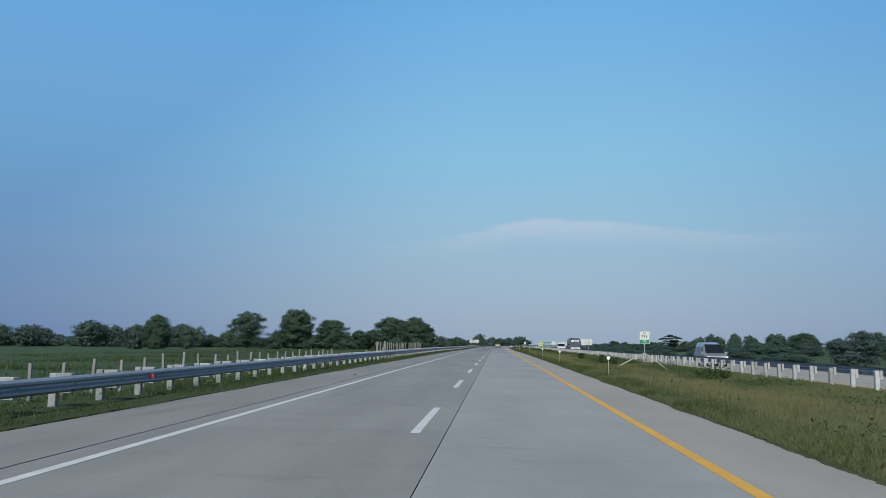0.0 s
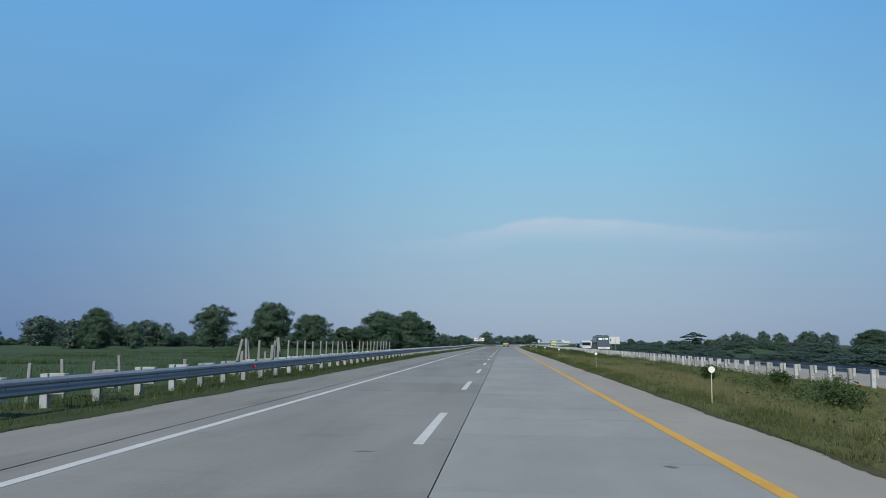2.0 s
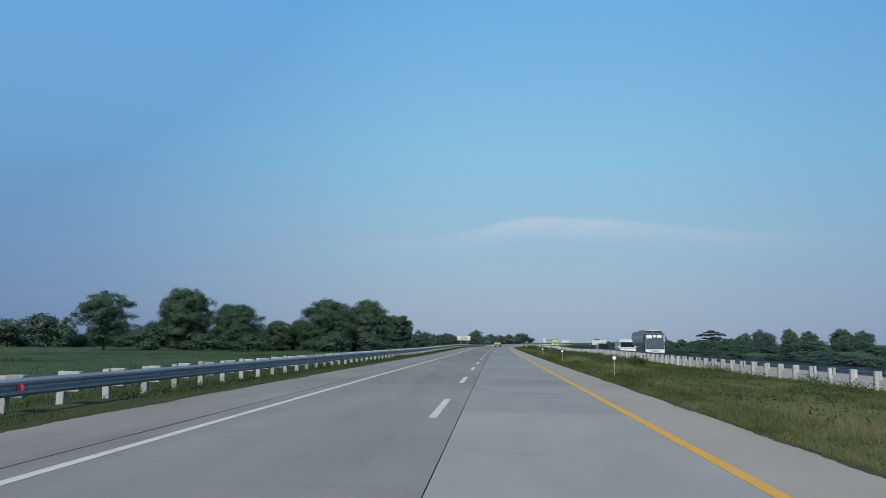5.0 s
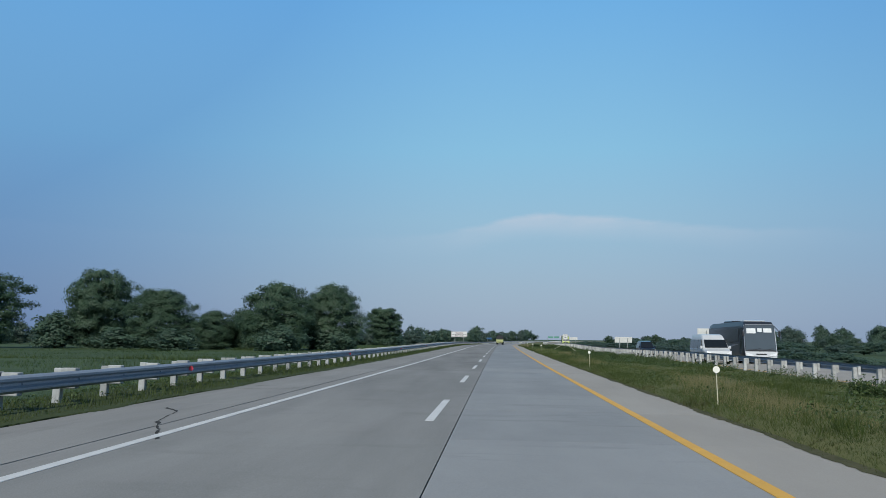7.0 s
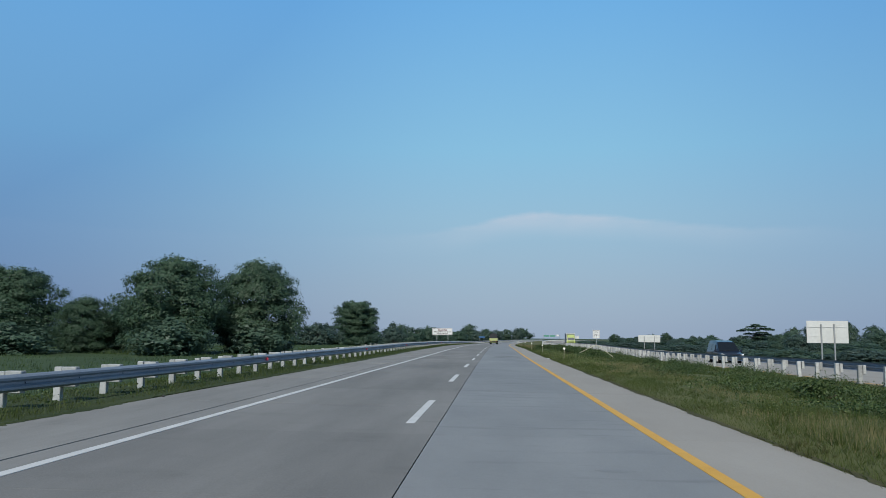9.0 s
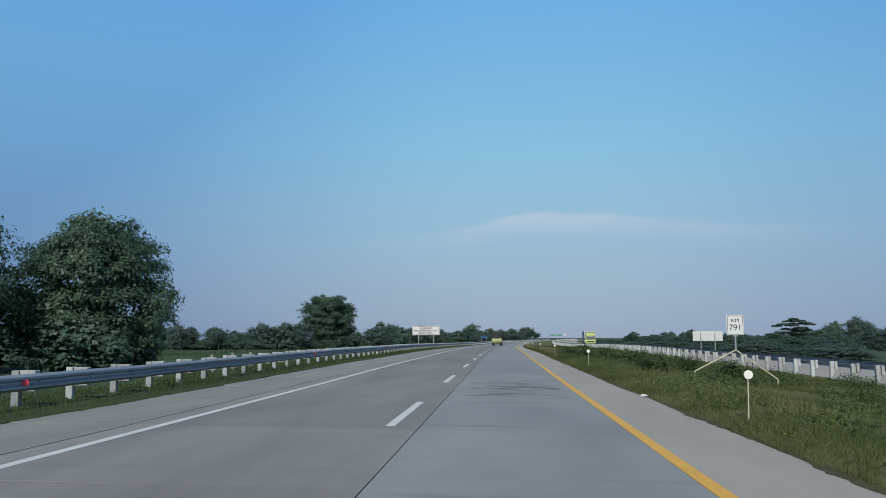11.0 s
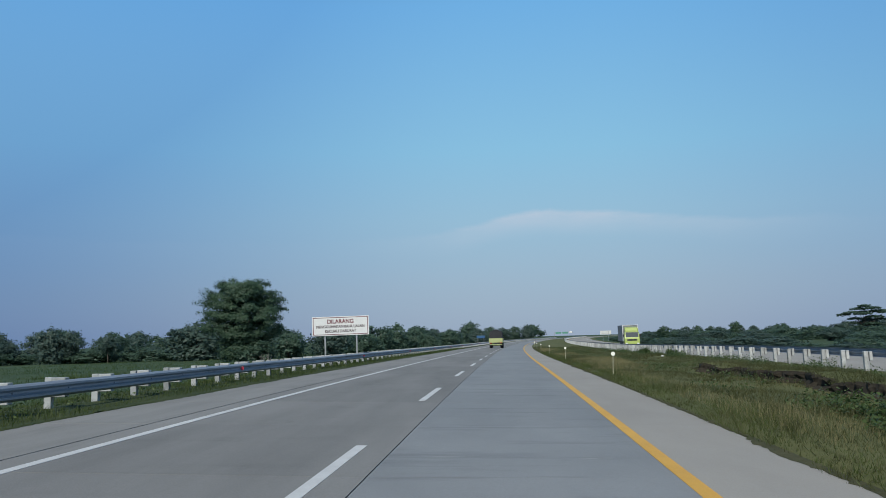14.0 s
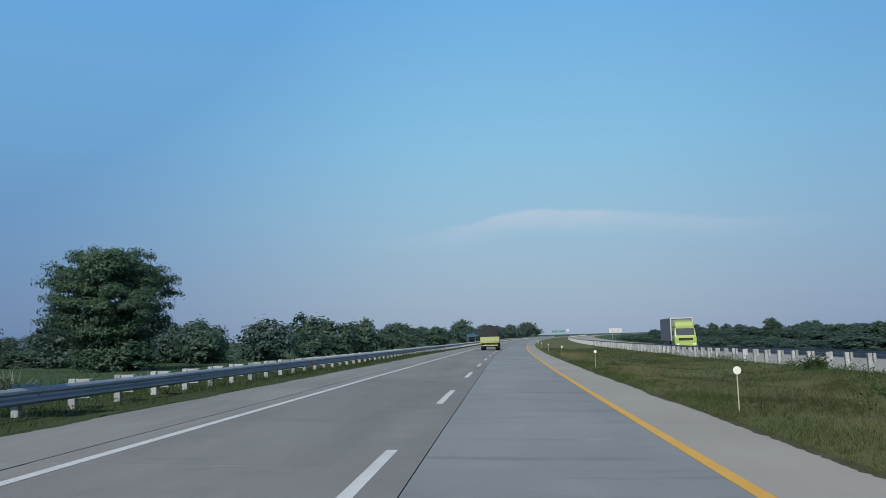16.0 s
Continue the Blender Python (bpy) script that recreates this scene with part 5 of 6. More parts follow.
def van(name, m, label, paint_of, length, width, height, nose, high_roof):
    """A van or people carrier; a high roof goes on rising behind the windscreen."""
    top = empty(name, m, label, "van")
    h, f, k = width / 2, -length / 2, height / 2.12
    brow = height * (0.83 if high_roof else 0.93)
    w0, w1 = f + nose + 0.05, f + nose + (0.75 if high_roof else 1.0)
    roof = 0.86 if high_roof else 0.78
    part("body", hull([(f, h * 0.84, h * 0.78, 0.34, 0.58 * k, 0.74 * k), (f + 0.09, h * 0.95, h * 0.88, 0.27, 0.74 * k, 0.92 * k), (f + nose, h, h * 0.93, 0.24, 0.97 * k, 1.10 * k),
                       (w1 + 0.02, h, h * (roof + 0.01), 0.24, 1.0 * k, brow), (w1 + 0.5, h, h * roof, 0.24, 1.0 * k, height * 0.965), (w1 + 1.1, h, h * roof, 0.24, 1.0 * k, height),
                       (length / 2 - 0.35, h, h * roof, 0.24, 1.0 * k, height * 0.99), (length / 2, h * 0.95, h * (roof - 0.06), 0.3, 1.0 * k, height * 0.94)]), paint_of, top)
    z0, z1 = 1.13 * k, brow - 0.06
    part("windscreen", pane([(-h * 0.86, w0, z0), (h * 0.86, w0, z0), (h * (roof - 0.08), w1 - 0.06, z1), (-h * (roof - 0.08), w1 - 0.06, z1)], (0, z0 - z1, w1 - w0 - 0.06), 0.03), M_GLASS, top)
    for side in (-1, 1):
        b = w1 + 0.95
        for n, (p, q) in enumerate(((w1 - 0.28, b), (b + 0.07, b + 1.25), (b + 1.32, length / 2 - 0.28))):
            x0, x1 = h * 0.992, h * (roof + 0.045)
            part("side_window", pane([(side * x0, p, 1.06 * k), (side * x0, q, 1.06 * k), (side * x1, q, 1.72 * k), (side * x1, p + (0.36 if n == 0 else 0), 1.72 * k)], (side, 0, 0.15), 0.02), M_GLASS, top)
            part("door_seam", a_block((0.012, 0.016, 0.7 * k), (side * (h - 0.002), q + 0.03, 0.68 * k)), M_BLACK, top)
        part("headlight", pane([(side * h * 0.52, f - 0.01, 0.70 * k), (side * h * 0.86, f + 0.03, 0.72 * k), (side * h * 0.93, f + 0.14, 0.92 * k), (side * h * 0.60, f + 0.02, 0.80 * k)][::side], (side * 0.25, -1, 0.3), 0.03), M_LAMP, top)
        part("fog_lamp", a_block((0.16, 0.05, 0.08), (side * h * 0.74, f - 0.03, 0.40), 0.02), M_BLACK, top)
    part("grille", a_block((h * 1.22, 0.06, 0.28 * k), (0, f + 0.0, 0.56 * k), 0.02), M_BLACK, top)
    for z in (0.68, 0.57, 0.46):
        part("grille_bar", a_block((h * 1.18, 0.03, 0.035), (0, f - 0.035, z * k), 0.012), M_CHROME, top)
    part("air_intake", a_block((h * 1.25, 0.05, 0.12), (0, f - 0.02, 0.35), 0.02), M_BLACK, top)
    part("bumper", a_block((width * 0.92, 0.14, 0.12), (0, f + 0.05, 0.29), 0.04), paint_of, top)
    part("wiper", a_tube((-h * 0.5, w0 - 0.03, z0 + 0.02), (h * 0.1, w0 + 0.02, z0 + 0.09), 0.012, None, 6), M_BLACK, top)
    mirrors(top, h * 0.96, w0 + 0.25, 1.16 * k, paint_of, 0.18, 0.22)
    wheels(top, 0.34, h - 0.02, (f + nose + 0.15, length / 2 - 0.95))
    return top


def coach(m):
    top = empty("coach", m, "dark grey long-distance coach with white front and blinds", "bus")
    L, h, H = 11.8, 1.25, 3.5
    f = -L / 2
    part("body", hull([(f, h * 0.90, h * 0.84, 0.42, 0.95, 1.10), (f + 0.06, h * 0.97, h * 0.9, 0.36, 1.1, 1.35), (f + 0.42, h, h * 0.95, 0.35, 1.5, H * 0.93), (f + 0.75, h, h * 0.96, 0.35, 1.5, H * 0.985), (f + 1.6, h, h * 0.96, 0.35, 1.5, H),
                       (L / 2 - 1.2, h, h * 0.96, 0.35, 1.5, H * 0.98), (L / 2 - 0.3, h, h * 0.95, 0.38, 1.5, H * 0.94), (L / 2, h * 0.97, h * 0.9, 0.45, 1.5, H * 0.88)]), M_BUS_GREY, top)
    glass_y = lambda z: f + 0.02 + (z - 1.0) / 2.2 * 0.42
    part("front_panel", pane([(-h * 0.93, f - 0.03, 0.46), (h * 0.93, f - 0.03, 0.46), (h * 0.99, f + 0.03, 1.02), (-h * 0.99, f + 0.03, 1.02)], (0, -1, 0.05), 0.06), M_WHITE_CAR, top, "white front panel")
    part("windscreen", pane([(-h * 0.93, glass_y(1.06), 1.06), (h * 0.93, glass_y(1.06), 1.06), (h * 0.90, glass_y(3.16), 3.16), (-h * 0.90, glass_y(3.16), 3.16)], (0, -1, 0.2), 0.03), M_SCREEN, top)
    part("brow", a_block((h * 1.7, 0.08, 0.07), (0, glass_y(3.22), 3.22), 0.02), M_SILVER, top, "pale strip over the windscreen")
    for x0, x1, z0, z1 in ((-1.0, -0.30, 2.50, 2.92), (-0.16, 0.18, 2.62, 2.92), (0.30, 0.92, 2.58, 2.92)):
        part("sun_blind", pane([(x0, glass_y(z0) - 0.035, z0), (x1, glass_y(z0) - 0.035, z0), (x1, glass_y(z1) - 0.035, z1), (x0, glass_y(z1) - 0.035, z1)], (0, -1, 0.2), 0.008), M_CURTAIN, top, "pale sun blind")
    for side in (-1, 1):
        part("corner_pillar", a_tube((side * h * 0.965, glass_y(1.06) + 0.03, 1.04), (side * h * 0.935, glass_y(3.2) + 0.02, 3.2), 0.035, 0.03, 8), M_SILVER, top, "pale pillar beside the windscreen")
        part("door_glass", pane([(side * h, f + 0.62, 0.75), (side * h, f + 1.35, 0.75), (side * h * 0.974, f + 1.35, 2.95), (side * h * 0.974, f + 0.72, 2.95)], (side, 0, 0.04), 0.015), M_GLASS, top)
        for i in range(5):
            p = f + 1.62 + i * 1.86
            low = 1.72 + 0.10 * (i == 0)
            part("side_window", pane([(side * h, p, low), (side * h, p + 1.82, 1.72), (side * h * 0.972, p + 1.82, 2.92), (side * h * 0.972, p, 2.92)], (side, 0, 0.04), 0.02), M_GLASS, top)
        for i in range(9):
            p, q = f + 1.7 + i * 0.75, f + 1.7 + (i + 1) * 0.75
            za, zb = 1.62 - 0.62 * (i / 9) ** 1.6, 1.62 - 0.62 * ((i + 1) / 9) ** 1.6
            wa, wb = 0.03 + 0.16 * math.sin(3.1416 * i / 9), 0.03 + 0.16 * math.sin(3.1416 * (i + 1) / 9)
            part("side_stripe", pane([(side * h, p, za - wa), (side * h, q, zb - wb), (side * h, q, zb), (side * h, p, za)], (side, 0, 0), 0.006), M_SILVER, top, "pale swept stripe")
        part("headlight", pane([(side * 0.52, f - 0.045, 0.62), (side * 1.10, f - 0.02, 0.66), (side * 1.19, f + 0.02, 0.92), (side * 0.70, f - 0.04, 0.78)][::side], (side * 0.1, -1, 0.1), 0.08), M_LAMP, top)
        part("mirror", a_block((0.16, 0.12, 0.46), (side * (h + 0.14), f - 0.12, 2.45), 0.04), M_BLACK, top)
        part("mirror_arm", a_tube((side * h * 0.92, f + 0.4, 3.1), (side * (h + 0.12), f - 0.1, 2.66), 0.03), M_BLACK, top)
        part("luggage_hatch", pane([(side * h * 0.985, f + 3.4, 0.5), (side * h * 0.985, f + 7.6, 0.5), (side * h, f + 7.6, 0.98), (side * h, f + 3.4, 0.98)], (side, 0, 0), 0.012), M_BUS_GREY, top)
    part("lettering_bar", a_block((0.8, 0.012, 0.09), (0, f - 0.092, 0.80)), M_BLACK, top, "unreadable dark lettering")
    part("air_intake", a_block((1.3, 0.05, 0.1), (0, f - 0.07, 0.53), 0.02), M_BLACK, top)
    part("dashboard_edge", a_block((h * 1.84, 0.05, 0.07), (0, f - 0.02, 1.07), 0.02), M_BLACK, top)
    for x in (-0.75, 0.25):
        part("wiper", a_tube((x, glass_y(1.1) - 0.05, 1.12), (x + 0.75, glass_y(1.3) - 0.05, 1.28), 0.014, None, 6), M_BLACK, top)
    part("roof_unit", a_block((1.7, 2.6, 0.18), (0, 0.4, H + 0.04), 0.06), M_BUS_GREY, top)
    part("roof_pod", hull([(f + 1.0, 0.6, 0.55, H - 0.02, H + 0.02, H + 0.05), (f + 1.5, 0.85, 0.8, H - 0.02, H + 0.04, H + 0.13), (f + 2.6, 0.85, 0.8, H - 0.02, H + 0.04, H + 0.13)]), M_WHITE_CAR, top)
    wheels(top, 0.5, h - 0.03, (f + 2.4, L / 2 - 3.2), 0.3)


def truck_cab(top, f, h, z0, height, material):
    cab = part("cab", hull([(f, h * 0.95, h * 0.90, z0, z0 + height * 0.36, z0 + height * 0.44), (f + 0.06, h, h * 0.94, z0, z0 + height * 0.40, z0 + height * 0.50), (f + 0.38, h, h * 0.93, z0, z0 + height * 0.5, z0 + height * 0.97), (f + 1.7, h, h * 0.93, z0, z0 + height * 0.5, z0 + height)]), material, top)
    za, zb = z0 + height * 0.545, z0 + height * 0.925
    part("windscreen", pane([(-h * 0.83, f + 0.09, za), (h * 0.83, f + 0.09, za), (h * 0.82, f + 0.35, zb), (-h * 0.82, f + 0.35, zb)], (0, -1, 0.34), 0.02), M_SCREEN, cab)
    part("grille", a_block((h * 1.3, 0.05, height * 0.13), (0, f - 0.01, z0 + height * 0.33), 0.02), M_BLACK, cab)
    part("bumper", a_block((h * 2, 0.2, 0.3), (0, f + 0.02, z0 + 0.05), 0.05), material, cab)
    for side in (-1, 1):
        part("headlight", a_block((0.3, 0.06, 0.2), (side * h * 0.75, f - 0.085, z0 + 0.1), 0.03), M_LAMP, cab)
        part("side_window", pane([(side * h, f + 0.45, za), (side * h, f + 1.35, za), (side * h * 0.95, f + 1.35, zb), (side * h * 0.95, f + 0.6, zb)], (side, 0, 0.1)), M_GLASS, cab)
        part("mirror", a_block((0.14, 0.1, 0.42), (side * (h + 0.16), f + 0.2, za + 0.25), 0.03), M_BLACK, cab)
    return cab


def box_truck(m):
    top = empty("box_truck", m, "lime cab-over truck with a tall grey box body", "truck")
    h, L = 1.15, 8.4
    f = -L / 2
    truck_cab(top, f, h, 0.45, 1.95, M_LIME)
    part("wind_deflector", hull([(f + 0.35, h * 0.8, h * 0.72, 2.3, 2.4, 2.5), (f + 0.6, h * 0.9, h * 0.84, 2.3, 2.6, 2.95), (f + 1.6, h * 0.92, h * 0.86, 2.3, 2.7, 3.12)]), M_LIME, top)
    part("box_body", a_block((2.4, L - 2.0, 2.45), (0, f + 1.95 + (L - 2.0) / 2, 0.95 + 2.45 / 2), 0.03), M_BOX, top, "tall grey box body")
    part("front_frame", a_block((2.42, 0.08, 0.12), (0, f + 1.90, 3.36), 0.02), M_WHITE_CAR, top)
    for side in (-1, 1):
        part("corner_post", a_block((0.12, 0.1, 2.4), (side * 1.16, f + 1.9, 2.16), 0.01), M_WHITE_CAR, top)
    part("chassis", a_block((0.9, L - 0.8, 0.3), (0, 0.2, 0.78), 0.02), M_BLACK, top)
    for side in (-1, 1):
        part("side_guard", a_block((0.06, 3.2, 0.5), (side * 1.12, 0.2, 0.66), 0.02), M_BLACK, top)
    wheels(top, 0.48, h, (f + 0.9, L / 2 - 1.9), 0.28)


def tarp_truck(m):
    top = empty("cargo_truck", m, "lime flatbed truck with load under a dark tarpaulin", "truck")
    h, L = 1.15, 7.6
    f = -L / 2
    truck_cab(top, f, h * 0.92, 0.45, 1.9, M_LIME)
    r = L / 2
    part("flatbed", a_block((2.35, L - 1.9, 0.16), (0, f + 1.9 + (L - 1.9) / 2, 1.02), 0.02), M_TAILBOARD, top)
    part("tailboard", a_block((2.35, 0.06, 0.62), (0, r + 0.02, 1.38), 0.02), M_TAILBOARD, top, "lime tailboard")
    for side in (-1, 1):
        part("side_board", a_block((0.06, L - 1.95, 0.62), (side * 1.16, f + 1.9 + (L - 1.95) / 2, 1.38), 0.02), M_TAILBOARD, top)
    bm = bmesh.new()
    prof = [(-1.12, 1.5), (-1.12, 2.55), (-0.95, 2.85), (0.0, 3.18), (0.95, 2.85), (1.12, 2.55), (1.12, 1.5)]
    rows = [[bm.verts.new((x * (0.98 if y in (0, 4) else 1), f + 1.95 + y * (L - 2.0) / 4, z + (0.06 if y % 2 else 0))) for x, z in prof] for y in range(5)]
    for a, b in zip(rows, rows[1:]):
        for i in range(len(prof) - 1):
            bm.faces.new((a[i], a[i + 1], b[i + 1], b[i]))
    bm.faces.new(rows[0])
    bm.faces.new(rows[-1][::-1])
    bmesh.ops.recalc_face_normals(bm, faces=bm.faces)
    part("tarpaulin", bm, M_TARP, top, "dark tarpaulin over the load")
    part("chassis", a_block((0.9, L - 0.6, 0.3), (0, 0.2, 0.80), 0.02), M_BLACK, top)
    part("under_bar", a_block((2.1, 0.1, 0.14), (0, r - 0.05, 0.62), 0.02), M_TAILBOARD, top)
    for side in (-1, 1):
        part("tail_light", a_block((0.3, 0.05, 0.12), (side * 0.85, r + 0.03, 0.88), 0.02), M_TAIL, top)
        part("mud_flap", a_block((0.5, 0.02, 0.5), (side * 0.85, r - 0.75, 0.55)), M_BLACK, top)
    part("plate_bar", a_block((0.42, 0.02, 0.14), (0, r + 0.03, 0.8)), M_BLACK, top)
    wheels(top, 0.46, h, (f + 0.9, L / 2 - 1.5), 0.42)


ROAD2 = FAR_Z + 0.02
coach(stand(209.0, 20.3, ROAD2) @ Matrix.Diagonal((0.94, 0.92, 0.89, 1)))
van("van", stand(204.6, 16.9, ROAD2), "white high-roof passenger van with tinted windows", M_WHITE_CAR, 5.3, 1.9, 2.12, 0.75, True)
van("minivan", stand(67.0, 18.3, ROAD2), "silver minivan with dark windscreen and chrome grille", M_SILVER, 4.4, 1.7, 1.85, 0.8, False)
van("people_carrier", stand(247.5, 19.4, ROAD2), "dark blue people carrier on the opposite carriageway", M_NAVY, 4.6, 1.8, 1.75, 1.0, False)
box_truck(stand(413.5, 20.3, ROAD2))
tarp_truck(stand(428.0, -1.0, 0.01, 180))

# ---- grass and weeds ----


def blades(name, seed, count, s0, s1, d0, d1, tall, wide, material, label, patch=None, spread=0.45):
    """Single grass blades between two offsets; patch(s, d) thins and scales them."""
    rng = np.random.default_rng(seed)
    s, d = rng.uniform(s0, s1, count), rng.uniform(d0, d1, count)
    k = patch(s, d) if patch else np.ones(count)
    keep = k > 0.05
    s, d, k = s[keep], d[keep], k[keep]
    n = len(s)
    p = at_many(s, d, lie(d, s))
    a = rng.uniform(0, 3.1416, n)
    h = tall * rng.uniform(0.45, 1.15, n) * k
    w = wide * rng.uniform(0.6, 1.2, n) / 2
    side = np.stack([np.cos(a) * w, np.sin(a) * w, np.full(n, -0.03)], axis=1)
    tip = np.stack([rng.normal(0, spread, n) * h, rng.normal(0, spread, n) * h, h], axis=1)
    verts = np.stack([p + side * (-1, -1, 1), p + side, p + tip], axis=1).reshape(-1, 3)
    me = mesh_from(name, verts, np.arange(n * 3).reshape(n, 3), material)
    return tagged(new(name, me), label, "grass", kind="stuff")


def tufts(name, seed, count, per, s0, s1, d0, d1, tall, wide, material, label, patch):
    """Clumps of long grass whose blades lean outwards."""
    rng = np.random.default_rng(seed)
    s, d = rng.uniform(s0, s1, count), rng.uniform(d0, d1, count)
    k = patch(s, d)
    s, d, k = s[k > 0.15], d[k > 0.15], k[k > 0.15]
    n = len(s) * per
    a, q = rng.uniform(0, 6.2832, n), rng.uniform(0, 1, n)
    ss, dd, kk = np.repeat(s, per), np.repeat(d, per), np.repeat(k * rng.uniform(0.6, 1.2, len(k)), per)
    spread = 0.13 * kk * q
    ss, dd = ss + spread * np.sin(a), dd + spread * np.cos(a)
    p = at_many(ss, dd, lie(dd, ss))
    h = tall * kk * rng.uniform(0.5, 1.1, n)
    w = wide * rng.uniform(0.6, 1.2, n) / 2
    side = np.stack([-np.sin(a) * w, np.cos(a) * w, np.full(n, -0.03)], axis=1)
    lean = 0.25 + 0.6 * q
    tip = np.stack([np.cos(a) * lean * h + rng.normal(0, 0.1, n) * h, np.sin(a) * lean * h + rng.normal(0, 0.1, n) * h, h * (1 - 0.3 * q)], axis=1)
    verts = np.stack([p + side * (-1, -1, 1), p + side, p + tip], axis=1).reshape(-1, 3)
    me = mesh_from(name, verts, np.arange(n * 3).reshape(n, 3), material)
    return tagged(new(name, me), label, "grass", kind="stuff")


def patchy(scale, low, seed):
    return lambda s, d: np.clip(0.75 + 0.9 * (waves(s / scale * 2.2, d / scale * 3.0, seed) * 0.7 - low), 0.0, 1.25)


def weeds(name, seed, count, s0, s1, d0, d1, tall, size, patch, material, label):
    """Broad weed leaves in clumps."""
    rng = np.random.default_rng(seed)
    s, d = rng.uniform(s0, s1, count), rng.uniform(d0, d1, count)
    k = patch(s, d)
    s, d, k = s[k > 0.35], d[k > 0.35], k[k > 0.35]
    c = at_many(s, d, lie(d, s) + tall * k * rng.uniform(0.1, 1.0, len(s)))
    v, f = leaf_cards(rng, c, np.tile((0, 0, 0.6), (len(c), 1)), size, 0.09, 5)
    return tagged(new(name, mesh_from(name, v, f, material)), label, "weeds", kind="stuff")


def drift(long, wide, bias, seed):
    """Tufts drawn out along the road."""
    return lambda s, d: np.clip(bias + 0.8 * waves(s / long * 2.2, d / wide * 2.2, seed) + 0.25 * waves(s * 2.1, d * 2.4, seed + 3), 0.0, 1.2)


GRASS = "olive green median grass mixed with weeds"
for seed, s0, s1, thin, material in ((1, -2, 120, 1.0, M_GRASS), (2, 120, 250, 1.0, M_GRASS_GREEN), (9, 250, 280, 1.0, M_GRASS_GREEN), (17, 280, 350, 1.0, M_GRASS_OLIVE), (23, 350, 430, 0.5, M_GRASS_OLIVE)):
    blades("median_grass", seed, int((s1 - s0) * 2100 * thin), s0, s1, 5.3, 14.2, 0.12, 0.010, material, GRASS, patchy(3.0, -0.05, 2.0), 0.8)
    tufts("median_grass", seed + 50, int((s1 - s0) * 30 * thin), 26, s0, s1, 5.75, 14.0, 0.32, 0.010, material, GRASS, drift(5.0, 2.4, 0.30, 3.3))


blades("edge_grass", 3, 130000, -2, 370, 5.27, 6.3, 0.11, 0.011, M_GRASS_GREEN, "grass hanging over the pavement's edge", patchy(2.2, -0.1, 5.0), 0.8)
tufts("edge_grass", 33, 7000, 16, -2, 390, 5.24, 5.6, 0.12, 0.012, M_GRASS_OLIVE, "grass hanging over the pavement's edge", drift(1.6, 0.9, 0.1, 6.1))
STRAW = "dry straw-coloured seed grass beside the road"
blades("dry_grass", 4, 90000, -2, 130, 6.0, 9.4, 0.34, 0.007, M_DRY, STRAW, drift(10.0, 2.6, 0.42, 9.0), 0.22)
blades("dry_grass", 24, 52000, 130, 240, 5.7, 8.6, 0.30, 0.007, M_DRY, STRAW, drift(9.0, 2.2, 0.18, 10.0), 0.22)
blades("dry_grass", 25, 70000, 285, 400, 5.7, 9.8, 0.32, 0.007, M_DRY, STRAW, drift(10.0, 2.4, 0.16, 11.0), 0.22)
blades("dry_grass", 26, 15000, 240, 285, 5.6, 12.0, 0.36, 0.007, M_DRY, STRAW, drift(6.0, 2.0, 0.10, 12.0), 0.25)
COVER = "low broad-leaved green weeds in the median"
for seed, count, s0, s1, d0, d1, tall, low in ((5, 30000, -2, 250, 6.2, 13.8, 0.16, 0.72), (10, 13000, 248, 278, 6.0, 12.4, 0.20, 0.8), (18, 8000, 274, 294, 6.0, 10.0, 0.26, 0.6), (11, 16000, 286, 420, 6.6, 13.8, 0.17, 0.72),
                                               (14, 5000, 60, 82, 8.4, 13.2, 0.22, 0.6), (15, 4000, 30, 50, 9.0, 13.2, 0.22, 0.55)):
    weeds("median_weeds", seed, count, s0, s1, d0, d1, tall, 0.036, patchy(2.4, low, 13.0 + seed), M_WEED, COVER)
for seed, count, s0, s1 in ((12, 12000, 168, 244), (13, 8000, 312, 380), (16, 4000, 120, 150), (27, 7000, 244, 312), (28, 5000, 60, 120)):
    weeds("median_weeds", seed, count, s0, s1, 12.6, 14.3, 0.40, 0.032, patchy(2.2, 0.6, 16.0), M_WEED, "tall dark weeds crowding the median barrier's posts")
weeds("median_weeds", 19, 13000, 242, 276, 7.4, 11.8, 0.30, 0.034, patchy(2.4, 0.75, 20.0), M_WEED, "tall dark weeds in the middle of the median")
weeds("median_weeds", 29, 14000, 190, 226, 7.6, 12.4, 0.34, 0.034, patchy(2.8, 0.55, 24.0), M_WEED, "tall dark weeds in the middle of the median")
weeds("edge_weeds", 20, 9000, 222, 268, 5.4, 7.6, 0.11, 0.022, patchy(2.0, 0.25, 22.0), M_WEED_PALE, "pale creeping weeds along the pavement's edge")
weeds("edge_weeds", 21, 12000, 20, 220, 5.5, 9.5, 0.10, 0.022, patchy(2.4, 0.6, 23.0), M_WEED_PALE, "pale creeping weeds along the pavement's edge")
blades("verge_grass", 6, 240000, -2, 420, -10.4, -5.92, 0.17, 0.014, M_VERGE, "short green verge grass under the crash barrier", patchy(2.5, -0.1, 21.0))
weeds("verge_weeds", 7, 9000, -2, 420, -10.0, -6.4, 0.10, 0.032, patchy(3.0, 0.1, 25.0), M_WEED, "small weeds in the verge")
FIELD_GRASS = "short green crop and grass in the field"
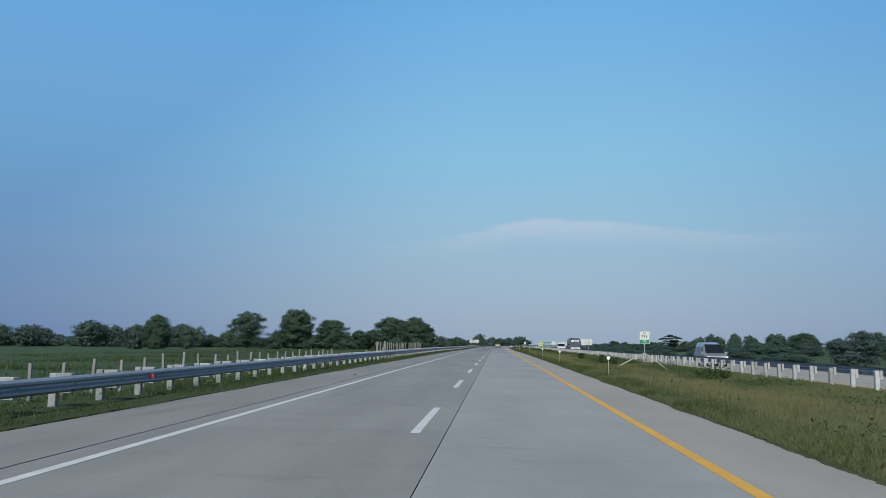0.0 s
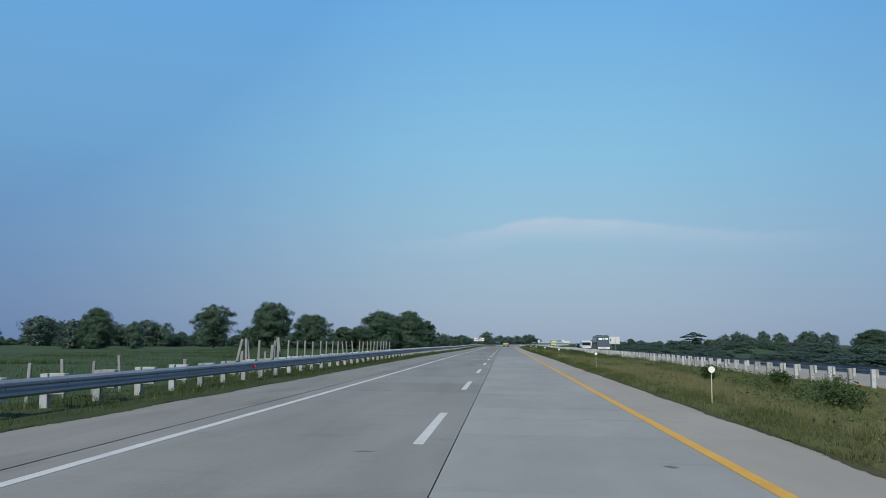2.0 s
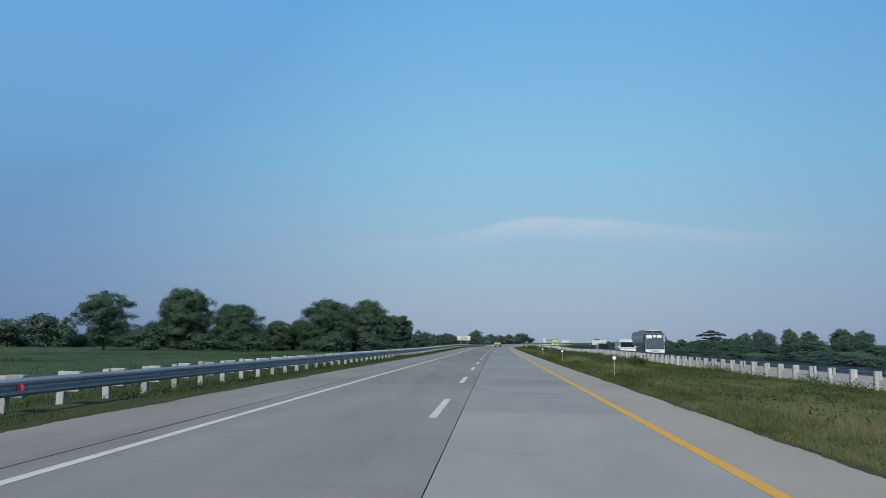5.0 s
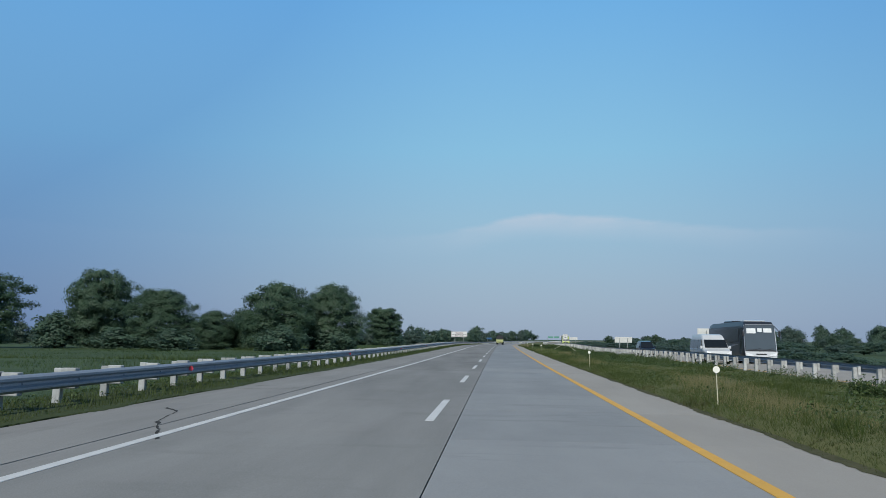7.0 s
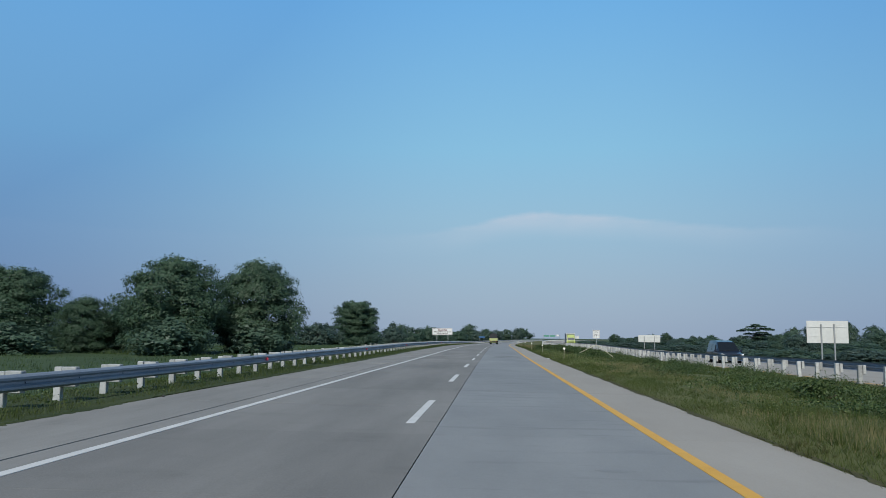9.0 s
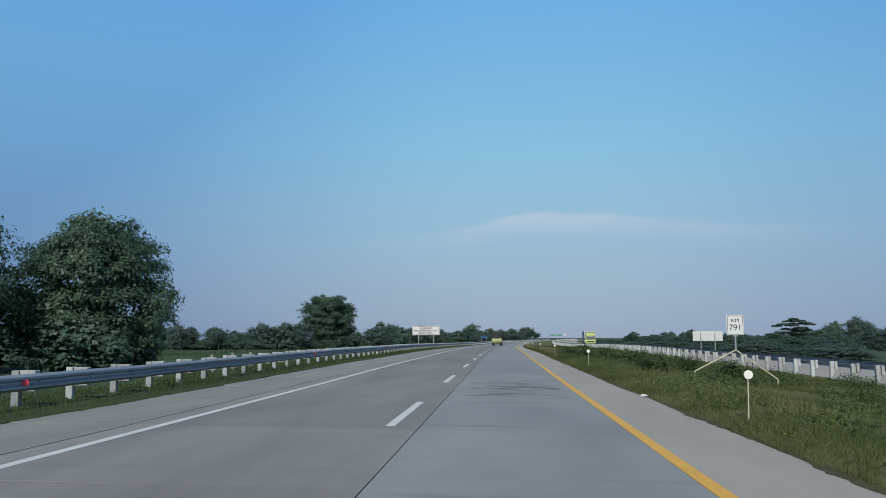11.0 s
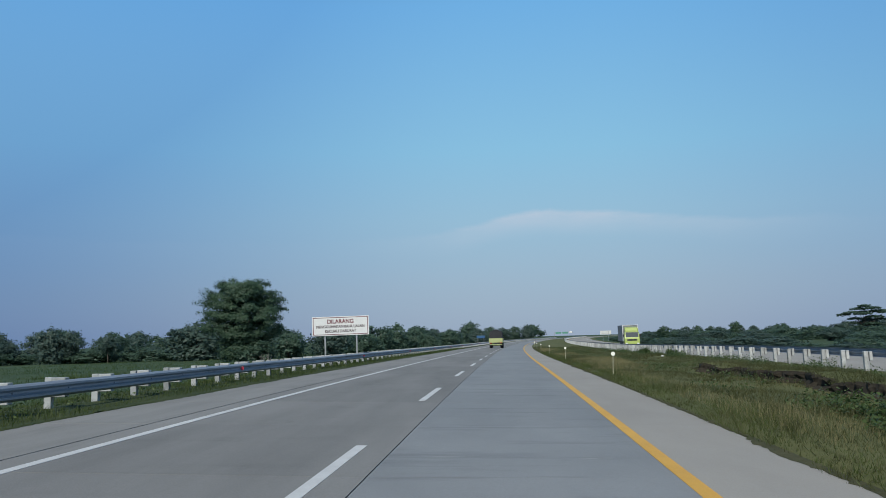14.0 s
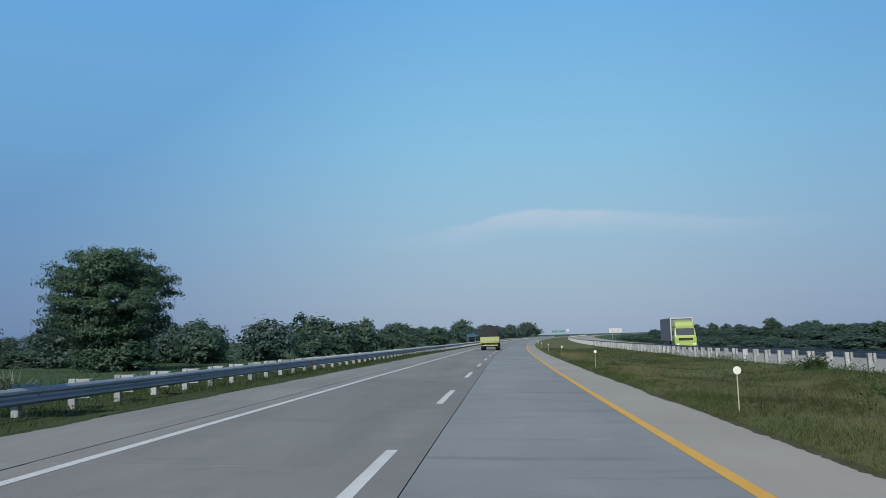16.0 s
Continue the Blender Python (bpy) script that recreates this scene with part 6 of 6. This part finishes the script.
for k, s0 in enumerate((58, 83, 108, 141, 176, 214, 262, 300, 338)):
    blades("field_grass", 60 + k, 5000, s0, s0 + 1.6, -64.0, -15.0, 0.5, 0.045, M_WEED, "darker rank grass along a bank between field plots", drift(3.0, 9.0, 0.45, 2.0 + k))
blades("field_grass", 8, 110000, 10, 460, -70.0, -10.4, 0.24, 0.05, M_FIELD, FIELD_GRASS, patchy(14.0, -0.2, 31.0))


def shrub(s, d, high, wide, seed, label="leafy green shrub growing in the median grass"):
    rng = np.random.default_rng(seed)
    top = empty("shrub", stand(s, d, float(lie(d, s))), label, "shrub")
    bm = bmesh.new()
    tips = []
    for i in range(10):
        a, r = rng.uniform(0, 6.28), rng.uniform(0.15, 0.5) * wide
        tip = Vector((r * math.cos(a), r * math.sin(a), high * rng.uniform(0.6, 1.0)))
        tube(bm, (0, 0, -0.05), tip, 0.018, 0.006, 5)
        tips.append(tip)
    part("stalk_tuft", bm, M_BARK, top)
    c = []
    for tip in tips:
        for k in range(22):
            t = rng.uniform(0.25, 1.0)
            c.append(tuple(tip * t + Vector(rng.normal(0, 0.10 * wide, 3))))
    c = np.array(c)
    v, f = leaf_cards(rng, c, np.tile((0, 0, 0.5), (len(c), 1)), 0.042, 0.05, 12)
    shared("foliage", mesh_from("foliage", v, f, M_WEED), top)


for i, (s, d, high, wide) in enumerate(((70.0, 8.4, 0.8, 0.55), (66.5, 9.7, 0.85, 0.5), (72, 11.5, 0.5, 0.9), (36, 10.3, 0.35, 1.1), (38.5, 11.4, 0.35, 1.2), (247, 9.2, 0.7, 1.2), (250, 9.8, 0.7, 1.2), (254.5, 7.7, 0.75, 1.1), (257, 8.8, 0.6, 1.2), (262, 9.2, 0.5, 1.2), (277, 7.2, 0.6, 1.2), (280, 7.8, 0.7, 1.2), (282.5, 6.8, 0.6, 1.1), (284.5, 7.6, 0.75, 1.2),
                                       (286.5, 7.0, 0.65, 1.1), (288, 8.2, 0.8, 1.3), (290, 7.4, 0.7, 1.1), (292, 8.4, 0.6, 1.1), (264, 8.9, 0.85, 1.5), (266.5, 10.0, 0.8, 1.5), (269, 8.6, 0.7, 1.4), (271.5, 9.6, 0.9, 1.6), (274, 8.8, 0.8, 1.5), (268, 11.2, 0.6, 1.4), (261, 10.6, 0.7, 1.5), (279, 8.7, 0.8, 1.5), (62, 9.6, 0.7, 1.3), (59.5, 8.8, 0.6, 1.2), (161, 11.3, 0.5, 1.4), (166, 12.0, 0.55, 1.4), (202, 9.6, 0.35, 1.4), (338, 13.2, 0.5, 1.0), (352, 13.5, 0.5, 1.1), (232, 11.0, 0.4, 1.2))):
    shrub(s, d, high * 0.68, wide, 40 + i)
